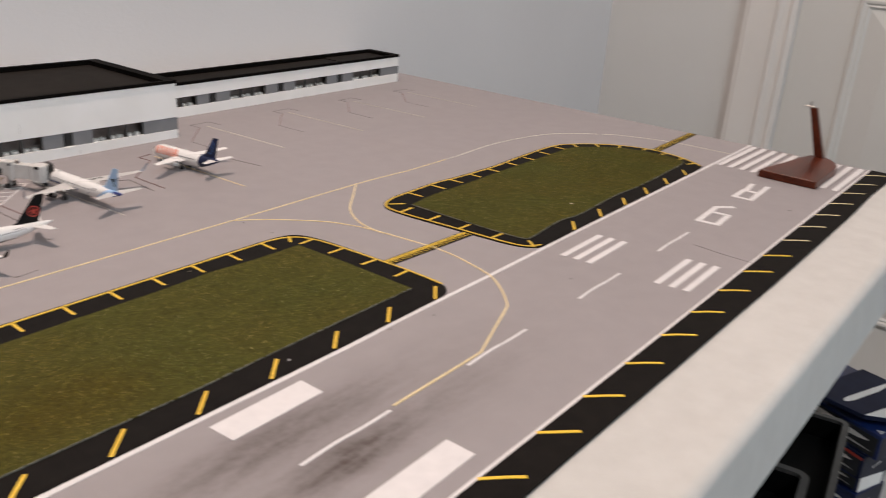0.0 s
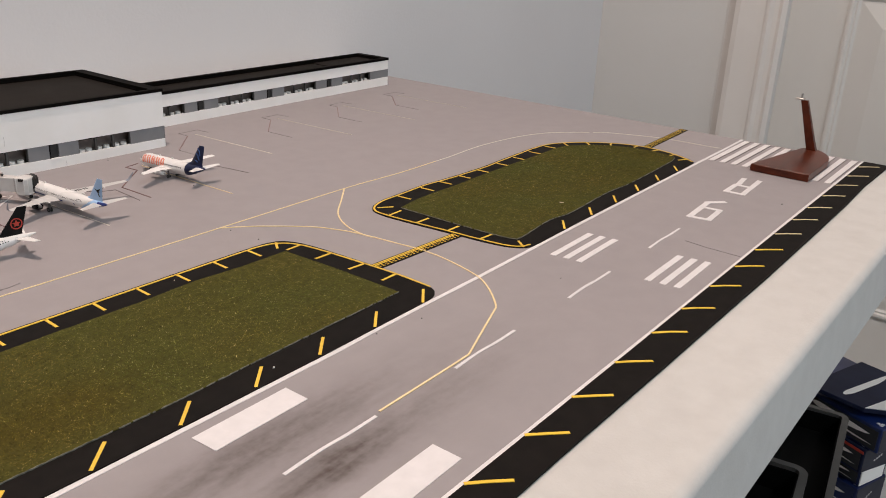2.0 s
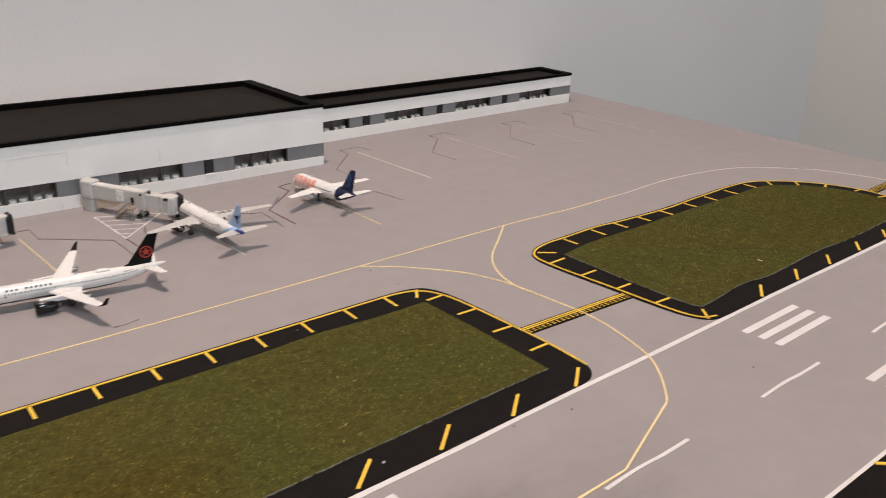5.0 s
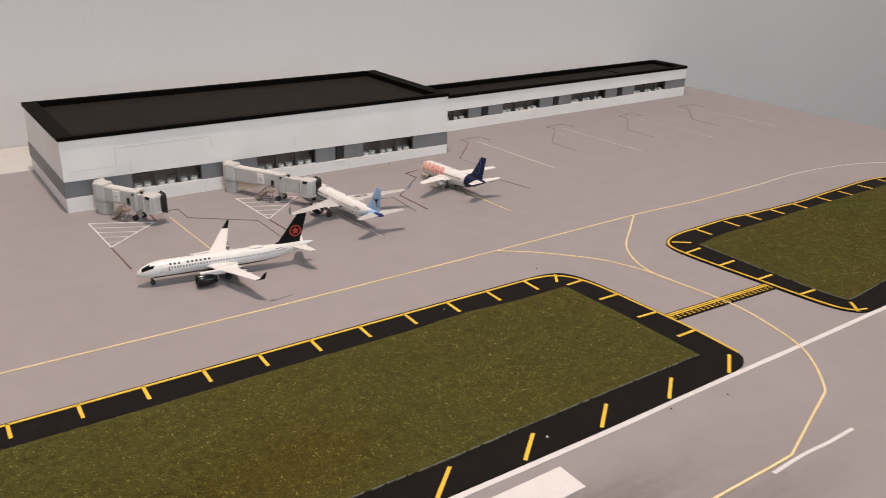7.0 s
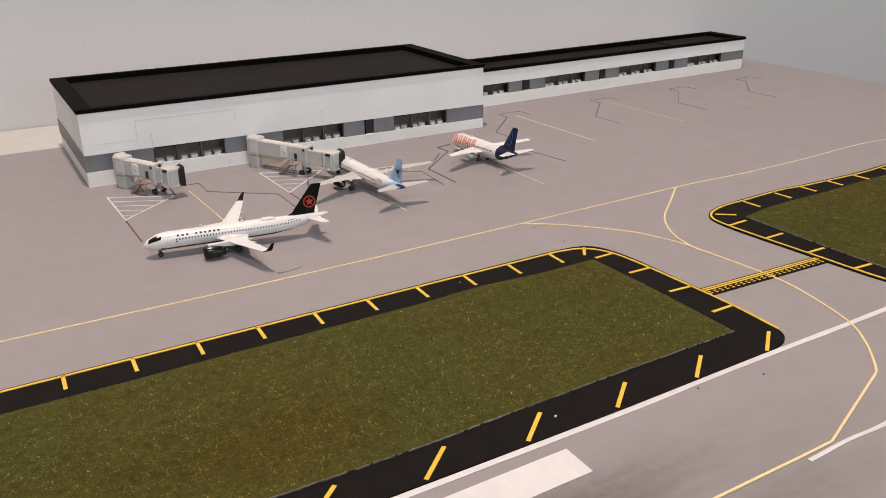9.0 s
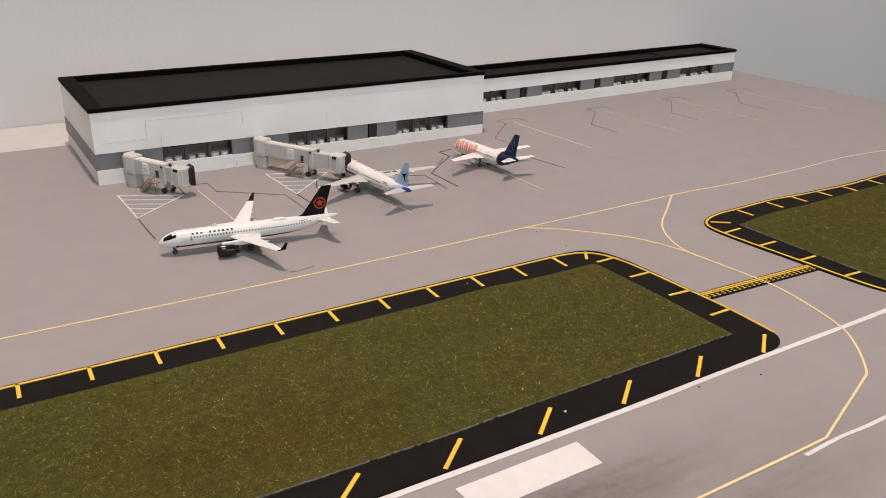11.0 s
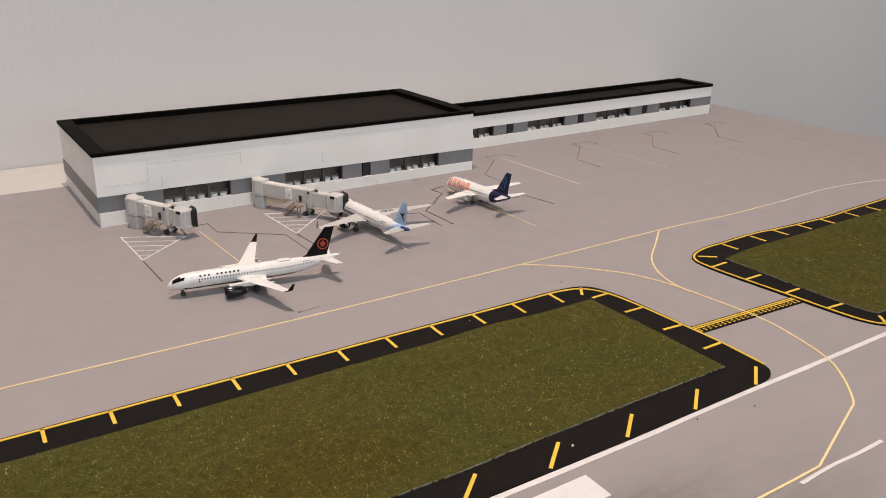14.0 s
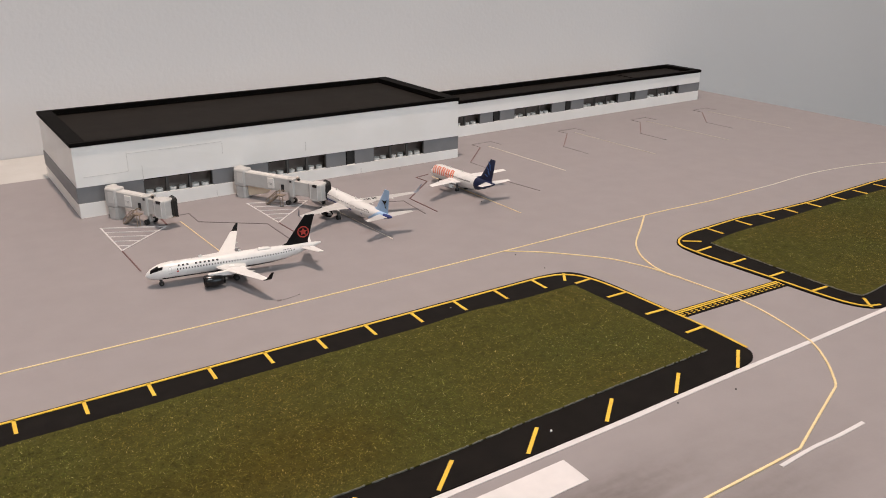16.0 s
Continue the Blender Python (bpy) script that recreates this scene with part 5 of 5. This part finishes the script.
# ---- jet bridges ----
def jet_bridge(base, cab_at, hood_turn, label, tan_side=False):
    a, b = Vector(base), Vector(cab_at)
    reach = (b - a).length
    bridge = thing("jet_bridge", pose(*base, 0.0, 0, 0, math.degrees(math.atan2(b.y - a.y, b.x - a.x))), label, "jet bridge", "jet bridges at the terminal")
    rotunda = part("rotunda", box(-0.0050, 0.0048, -0.0046, 0.0046, 0.0085, 0.0212, 0.0014, 3), "bridge", bridge, "pale plastic rotunda")
    part("rotunda_window", box(-0.0015, 0.0035, -0.00475, -0.0045, 0.0115, 0.0188), "bridge_light", rotunda)
    column = loft([[(w * x, w * y, z) for x, y in ((-0.0044, -0.0030), (-0.0030, -0.0042), (0.0030, -0.0042), (0.0044, -0.0030), (0.0044, 0.0030), (0.0030, 0.0042), (-0.0030, 0.0042), (-0.0044, 0.0030))] for z, w in ((0.0, 0.90), (0.0012, 0.96), (0.0070, 1.0), (0.0086, 1.06))])
    part("column", column, "bridge", bridge, "rounded pale column")
    part("wall_collar", box(-0.0075, -0.004, -0.001, 0.0065, 0.009, 0.0210, 0.0005), "bridge", bridge)
    mid_way, joint = reach * 0.55, reach * 0.66
    outer = part("outer_tunnel", box(0.004, joint + 0.002, -0.0034, 0.0034, 0.0096, 0.0195, 0.0005, 2), "bridge", bridge)
    part("roof_strip", box(0.006, joint - 0.002, -0.0022, 0.0022, 0.0194, 0.0198, 0.0002), "bridge_light", outer)
    sign = part("panel_board", box(mid_way - 0.0110, mid_way - 0.0055, -0.0040, -0.0033, 0.0112, 0.0182, 0.0001), "white_card", outer, "white panel with unreadable bars")
    for k in range(2):
        part("text_bar", box(mid_way - 0.0098 + 0.001 * k, mid_way - 0.0068, -0.0042, -0.0039, 0.0146 - 0.0011 * k, 0.0150 - 0.0011 * k), "door_line", sign)
    part("side_door", box(mid_way + 0.0006, mid_way + 0.0028, -0.0038, -0.0033, 0.0100, 0.0150), "ink", outer, "dark side door")
    inner = part("inner_tunnel", box(joint + 0.0015, reach - 0.004, -0.0030, 0.0030, 0.0086, 0.0186, 0.0005, 2), "bridge", bridge)
    part("flange", box(joint + 0.0004, joint + 0.0042, -0.0043, 0.0043, 0.0072, 0.0202, 0.0006, 2), "bridge", inner, "wide pale end frame")
    part("peephole", box(joint + 0.0014, joint + 0.0030, -0.0046, -0.0042, 0.0176, 0.0190), "ink", inner)
    part("seam", box(reach - 0.0060, reach - 0.0054, -0.0032, 0.0032, 0.0088, 0.0187), "door_line", inner, "grey joint between tunnel and cab")
    beacon = part("beacon", tube((joint + 0.0048, 0.0006, 0.0196), (joint + 0.0066, -0.0010, 0.0196), 0.0011, 12), "metal_tan", inner, "small tan beacon with a black end")
    part("beacon_cap", tube((joint + 0.0065, -0.0009, 0.0196), (joint + 0.0072, -0.0015, 0.0196), 0.0008, 12), "rubber", beacon)
    cab_line = [(reach + x, y) for x, y in ((-0.0052, -0.0034), (-0.0036, -0.0046), (0.0024, -0.0050), (0.0044, -0.0036), (0.0048, 0.0), (0.0044, 0.0036), (0.0024, 0.0050), (-0.0036, 0.0046), (-0.0052, 0.0034))]
    cab = part("cab", prism(cab_line, 0.0084, 0.0194, 0.0012, segments=3), "bridge", bridge, "faceted pale cab")
    for x, y in cab_line[1:4]:
        part("cab_rib", tube((x, y, 0.0086), (x, y, 0.0182), 0.00032, 8), "bridge_light", cab)
    part("cab_window", box(reach - 0.0014, reach + 0.0024, -0.0054, -0.0046, 0.0172, 0.0190, 0.0002), "plane_black", cab, "dark cab window")
    part("cab_floor", tube((reach, 0, 0.0077), (reach, 0, 0.0085), 0.0055, 20), "bridge", cab)
    turn = Matrix.Translation((reach, 0, 0)) @ pose(0, 0, 0, 0, 0, hood_turn)
    rows = ((0.0034, 0.0039, 0.0080, 0.0180), (0.0042, 0.0044, 0.0076, 0.0186), (0.0047, 0.0041, 0.0078, 0.0185), (0.0055, 0.0047, 0.0073, 0.0191), (0.0060, 0.0044, 0.0075, 0.0191), (0.0070, 0.0050, 0.0070, 0.0198))
    hood_bm = loft([[(x, -w, z0), (x, w, z0), (x, w, z1 - 0.0012), (x, w - 0.0012, z1), (x, 0.0012 - w, z1), (x, -w, z1 - 0.0012)] for x, w, z0, z1 in rows])
    bmesh.ops.transform(hood_bm, matrix=turn, verts=hood_bm.verts)
    part("hood", hood_bm, "rubber", cab, "black folding docking hood")
    bumper = box(0.0026, 0.0080, -0.0044, 0.0044, 0.0070, 0.0078, 0.0003)
    bmesh.ops.transform(bumper, matrix=turn, verts=bumper.verts)
    part("bumper", bumper, "metal_tan", cab)
    # Undercarriage.
    bx, by = mid_way + 0.0046, 0.0018
    bogie = part("bogie", box(bx - 0.0012, bx + 0.0012, by - 0.0026, by + 0.0026, 0.0016, 0.0030, 0.0003), "bridge", bridge, "pale wheel bogie")
    part("lift_leg", box(bx - 0.0012, bx + 0.0012, by - 0.0020, by + 0.0010, 0.0028, 0.0090, 0.0003), "bridge", bogie)
    for y0, y1 in ((-0.0044, -0.0026), (0.0026, 0.0044)):
        wheel = part("wheel", tube((bx, by + y0, 0.0018), (bx, by + y1, 0.0018), 0.0018, 18), "rubber", bogie)
        part("hub", tube((bx, by + y0 - 0.0001, 0.0018), (bx, by + y1 + 0.0001, 0.0018), 0.0007, 10), "rim_plastic", wheel)
    # Service stairs at the side of the tunnel.
    sx = mid_way - 0.0020
    stairs = part("service_stairs", box(sx + 0.001, sx + 0.0062, -0.0082, -0.0040, 0.0078, 0.0084), "metal_tan", bridge, "tan metal service stairs")
    for k in range(7):
        f = k / 7
        part("step", box(sx - 0.0080 + 0.0092 * f, sx - 0.0062 + 0.0092 * f, -0.0080, -0.0046, 0.0004 + 0.0077 * f, 0.0009 + 0.0077 * f), "metal_tan", stairs)
    for y in (-0.0081, -0.0045):
        part("stringer", tube((sx - 0.0078, y, 0.0004), (sx + 0.0016, y, 0.0081), 0.00035, 6), "metal_tan", stairs)
        part("handrail", tube((sx - 0.0078, y, 0.0034), (sx + 0.0016, y, 0.0112), 0.00028, 6), "metal_tan", stairs)
        part("handrail", tube((sx + 0.0016, y, 0.0112), (sx + 0.0062, y, 0.0112), 0.00028, 6), "metal_tan", stairs)
        for k in range(4):
            f = k / 3
            x, z = sx - 0.0078 + 0.0094 * f, 0.0004 + 0.0077 * f
            part("baluster", tube((x, y, z), (x, y, z + 0.0031), 0.00024, 6), "metal_tan", stairs)
    for x in (sx + 0.0035, sx + 0.006):
        part("support", tube((x, -0.0070, 0.0), (x, -0.0070, 0.0080), 0.0003, 6), "metal_tan", stairs)
    if tan_side:
        # Tan panel, placed to give the warm tone below this tunnel.
        panel = loft([[(x, y, z) for x, z in ((0.0050, 0.0018), (0.0050, 0.0094), (0.0265, 0.0094), (0.0200, 0.0056))] for y in (-0.0012, 0.0012)])
        part("underside_panel", panel, "tan_card", bridge, "tan panel under the tunnel")
    return bridge


jet_bridge((0.1485, 0.6285), (0.1695, 0.5915), 66, "pale plastic jet bridge with black hood and tan stairs, undocked")
jet_bridge((0.2362, 0.6290), (0.2680, 0.5720), 62, "pale plastic jet bridge docked to the pale blue jet", True)

# ---- wooden display stand on the runway threshold ----
stand = thing("display_stand", pose(0.785, 0.205, 0.0), "varnished red-brown wooden model stand standing on the runway threshold", "display stand")
foot = prism([(x - 0.785, y - 0.205) for x, y in ((0.7365, 0.1808), (0.8000, 0.1815), (0.8150, 0.1840), (0.8245, 0.1882), (0.8330, 0.1945), (0.8385, 0.2010), (0.8390, 0.2075), (0.8330, 0.2145), (0.7375, 0.2305))], 0.0005, 0.0068, 0.0009)
part("base", foot, "mahogany", stand)
arm = loft([[(x + u, y + v, z) for u, v in ((-w2, -w), (w2, -w), (w2, w), (-w2, w))] for x, y, z, w, w2 in ((0.0470, -0.0006, 0.0064, 0.0042, 0.0030), (0.0460, 0.0036, 0.0200, 0.0038, 0.0026), (0.0445, 0.0085, 0.0370, 0.0034, 0.0023), (0.0430, 0.0130, 0.0525, 0.0031, 0.0020))])
part("post", arm, "mahogany", stand, "leaning tapered wooden post")
clip = part("clip", box(0.0405, 0.0455, 0.0135, 0.0215, 0.0524, 0.0540, 0.0003), "steel", stand, "small bright metal model clip")
part("prong", tube((0.043, 0.0165, 0.0530), (0.043, 0.0160, 0.0582), 0.0010, 10), "steel", clip)

# ---- crumbs on the board ----
for x, y, r, rest, mat in (
    (0.2241, 0.2757, 0.00055, 0.0007, "white_card"), (0.2542, 0.3898, 0.0003, 0.0007, "tan_card"), (0.2811, 0.2640, 0.0004, 0.0003, "rim_plastic"),
    (0.3104, 0.2588, 0.0004, 0.0, "rim_plastic"), (0.3296, 0.4067, 0.0004, 0.0, "rim_plastic"), (0.3283, 0.4321, 0.00035, 0.0, "rim_plastic"),
    (0.3671, 0.6320, 0.0004, 0.0, "rim_plastic"), (0.3722, 0.5277, 0.0004, 0.0, "rim_plastic"), (0.4077, 0.2318, 0.00035, 0.0, "rim_plastic"), (0.6560, 0.1780, 0.0005, 0.0, "rim_plastic")):
    speck = bmesh.new()
    bmesh.ops.create_icosphere(speck, subdivisions=1, radius=r, matrix=pose(x, y, rest + r * 0.7))
    for v in speck.verts:
        v.co += Vector((noise.noise(v.co * 2000), noise.noise(v.co * 2000 + Vector((9, 0, 0))), 0)) * r * 0.4
    tagged(part("speck", speck, mat), "pale crumb on the card border" if rest == 0.0007 else "tiny dark crumb lying on the board", "crumb", "crumbs on the board")
straw = part("straw", tube((0.5305, 0.3036, 0.0022), (0.5300, 0.3000, 0.0026), 0.00028, 6, 0.00018), "tan_card")
tagged(straw, "short pale straw lying on the model grass", "straw")

# ---- under the table's end: boxes and crates ----
def slim_jet(length, depth, place):
    """A printed jet seen from its side: a slim spindle. place(u, v) lays it on a face."""
    out = bmesh.new()
    body = [(-0.50, 0.0), (-0.47, 0.30), (-0.38, 0.46), (0.20, 0.46), (0.42, 0.42), (0.50, 0.34), (0.44, 0.10), (0.30, -0.22), (0.14, -0.42), (-0.36, -0.46), (-0.47, -0.25)]
    out.faces.new([out.verts.new(place(u * length, v * depth * 0.8)) for u, v in body])
    return out


def model_box(m, size, body, label, stripe="", side="ink"):
    """A printed box: black window panel with a pale jet shape on its west side, south end greyed for reflected
    daylight, a mark on top.
    """
    w, d, h = size
    ob = thing("model_box", m, label, "model box", "stack of model boxes")
    part("body", box(-w / 2, w / 2, -d / 2, d / 2, 0, h, 0.0012, 2), body, ob)
    x, y, deep = -w / 2, -d / 2, min(h, 0.030)
    panel = part("printed_panel", box(x - 0.0004, x + 0.0003, y + 0.003, d / 2 - 0.006, 0.002, h - 0.004), side, ob, "dark printed side panel")
    jet = slim_jet(0.066, deep * 0.32, lambda u, v: (x - 0.0005, y + 0.044 - u, h - deep * 0.40 + v - u * 0.05))
    part("printed_shape", jet, "white_card", panel, "printed pale aircraft-like shape")
    strip = slim_jet(0.058, deep * 0.10, lambda u, v: (x - 0.0005, y + 0.036 - u, h - deep * 0.72 + v - u * 0.05))
    part("printed_strip", strip, "plane_grey", panel, "narrow grey printed strip")
    end = part("end_panel", box(x + 0.0012, w / 2 - 0.0012, y - 0.0004, y + 0.0003, 0.0014, h - 0.0012), "slate_card", ob, "printed end greyed for daylight sheen, with faint marks")
    for k in range(4):
        f = h - deep * (0.62 - 0.05 * k)
        part("script_stroke", box(x + 0.017 + 0.0030 * k, x + 0.0190 + 0.0030 * k, y - 0.0006, y - 0.0003, f, f + 0.0022), "wing_grey", end)
    for k in range(4 if w > 0.06 else 0):
        f = h - deep * (0.30 + 0.13 * k)
        part("text_line", box(w / 2 - 0.034, w / 2 - 0.008 - 0.003 * (k % 2), y - 0.0006, y - 0.0003, f, f + 0.0007), "bld_grey", end)
    for u, v in ((0.0050, 0.0045), (0.0085, 0.0052), (0.0062, 0.0082)):
        part("printed_mark", box(x + u, x + u + 0.0028, y + v, y + v + 0.0028, h - 0.0003, h + 0.0003), "white_card", ob)
    if stripe:
        part("stripe", box(x - 0.0006, x + 0.0003, y + 0.0010, d / 2 - 0.004, h * 0.82, h * 0.92), stripe, ob, "thin red printed stripe")
    return ob


def flat_box():
    """The thin box on the stack: slate lid with a pale jet shape and a white end band, one corner cut."""
    at, h = Vector((0.86, 0.11)), 0.0042
    ob = thing("model_box", pose(at.x, at.y, -0.2324, 0, 0, 0), "slate navy printed model box with a white end band", "model box", "stack of model boxes")

    def local(points):
        return [tuple(Vector(p) - at) for p in points]

    part("body", prism(local(((0.8160, 0.1055), (0.8326, 0.0747), (0.8973, 0.0558), (0.9193, 0.1307), (0.8843, 0.1428), (0.8290, 0.1615))), 0, h, 0.0008), "navy_card", ob)
    band = part("band", prism(local(((0.8172, 0.1052), (0.8332, 0.0756), (0.8968, 0.0570), (0.9050, 0.0674))), h - 0.0002, h + 0.0004), "white_card", ob, "white printed band with bars")
    start, way, up = Vector((0.8560, 0.0800)) - at, Vector((0.935, -0.355)), Vector((0.30, 0.954))
    for k in range(6):
        p = start + way * 0.0052 * k
        part("letter_bar", prism([tuple(q) for q in (p, p + way * 0.0030, p + way * 0.0030 + up * 0.0048, p + up * 0.0048)], h + 0.0003, h + 0.0007), "ink", band)
    p = start + way * 0.0325 + up * 0.0002
    part("logo_square", prism([tuple(q) for q in (p, p + way * 0.0058, p + way * 0.0058 + up * 0.0046, p + up * 0.0046)], h + 0.0003, h + 0.0007), "ink", band)
    a = math.atan2(-0.0291, 0.0715)
    jet = slim_jet(0.080, 0.0105, lambda u, v: (0.868 - at.x + u * math.cos(a) - v * math.sin(a), 0.113 - at.y + u * math.sin(a) + v * math.cos(a), h + 0.0004))
    part("printed_shape", jet, "white_card", ob, "printed pale aircraft-like shape")
    return ob


flat_box()
model_box(pose(0.8820, 0.1333, -0.2665, 0, 0, -24), (0.098, 0.150, 0.0267), "blue_card", "deep blue printed model box under the flat slate box")
model_box(pose(0.8870, 0.1390, -0.2935, 0, 0, -26), (0.105, 0.150, 0.0265), "navy_card", "navy printed model box with a red stripe in a stack", "red")
lower = model_box(pose(0.8615, 0.1553, -0.3120, 0, 0, -22), (0.042, 0.150, 0.0180), "blue_card", "small blue printed model box with a pale end label")
part("end_label", box(-0.0205, 0.0172, -0.0758, -0.0748, 0.0004, 0.0174), "white_card", lower, "pale grey end label")
model_box(pose(0.8592, 0.1570, -0.4405, 0, 0, -20), (0.050, 0.155, 0.128), "blue_card", "tall blue printed model box low in a stack", "", "blue_card")
support = thing("shipping_carton", pose(0.865, 0.185, FLOOR_Z), "plain brown-white cardboard carton under the model boxes", "carton")
part("body", box(-0.075, 0.070, -0.085, 0.10, 0, -0.441 - FLOOR_Z, 0.003), "white_card", support)
shipping = thing("shipping_carton", pose(0.868, 0.083, FLOOR_Z, 0, 0, 12), "white cardboard carton with a tan top beside the model boxes", "carton")
part("body", box(0, 0.062, -0.24, 0, 0, -0.303 - FLOOR_Z, 0.002), "white_card", shipping)
part("top_flap", box(0.001, 0.061, -0.239, -0.001, -0.3035 - FLOOR_Z, -0.300 - FLOOR_Z, 0.0008), "tan_card", shipping, "tan cardboard top flap")
# Black strip in place of the dark gap beyond the carton.
part("tape", box(0.050, 0.0605, -0.238, -0.012, -0.3004 - FLOOR_Z, -0.2988 - FLOOR_Z), "ink", shipping, "black strip standing in for the dark gap behind the carton")


def crate(m, size, rim, label):
    """An open-topped dark crate with a thick rounded rim."""
    w, d, h = size
    ob = thing("storage_crate", m, label, "storage crate", "dark crates under the table")
    t = 0.004
    for x0, x1, y0, y1 in ((-w / 2, w / 2, -d / 2, -d / 2 + t), (-w / 2, w / 2, d / 2 - t, d / 2), (-w / 2, -w / 2 + t, -d / 2 + t, d / 2 - t), (w / 2 - t, w / 2, -d / 2 + t, d / 2 - t)):
        part("side", box(x0, x1, y0, y1, 0.004, h - 0.002), "black_plastic", ob)
    part("bottom", box(-w / 2, w / 2, -d / 2, d / 2, 0, 0.004), "black_plastic", ob)
    # An added black block gives the crate's inside its shade.
    part("shade_block", box(-w / 2 + t, w / 2 - t, -d / 2 + t, d / 2 - t, 0.004, h - 0.02), "black_plastic", ob, "black block standing in for the shade inside")
    ring = [(sx * (w / 2 - 0.007) + 0.007 * math.cos(radians(a)), sy * (d / 2 - 0.007) + 0.007 * math.sin(radians(a))) for sx, sy, s in ((1, 1, 0), (-1, 1, 90), (-1, -1, 180), (1, -1, 270)) for a in range(s, s + 91, 15)]
    part("rim", ribbon(ring, rim, h - 0.006, h + 0.001, closed=True), "rim_plastic", ob, "dark grey rounded rim")
    return ob


crate(pose(0.6325, 0.2460, FLOOR_Z, 0, 0, 8), (0.165, 0.30, -0.2 - FLOOR_Z), 0.0055, "tall black plastic crate with a grey rim under the table")
crate(pose(0.4440, 0.2390, FLOOR_Z, 0, 0, 8), (0.165, 0.30, -0.15 - FLOOR_Z), 0.0055, "taller black plastic crate with a grey rim under the table")
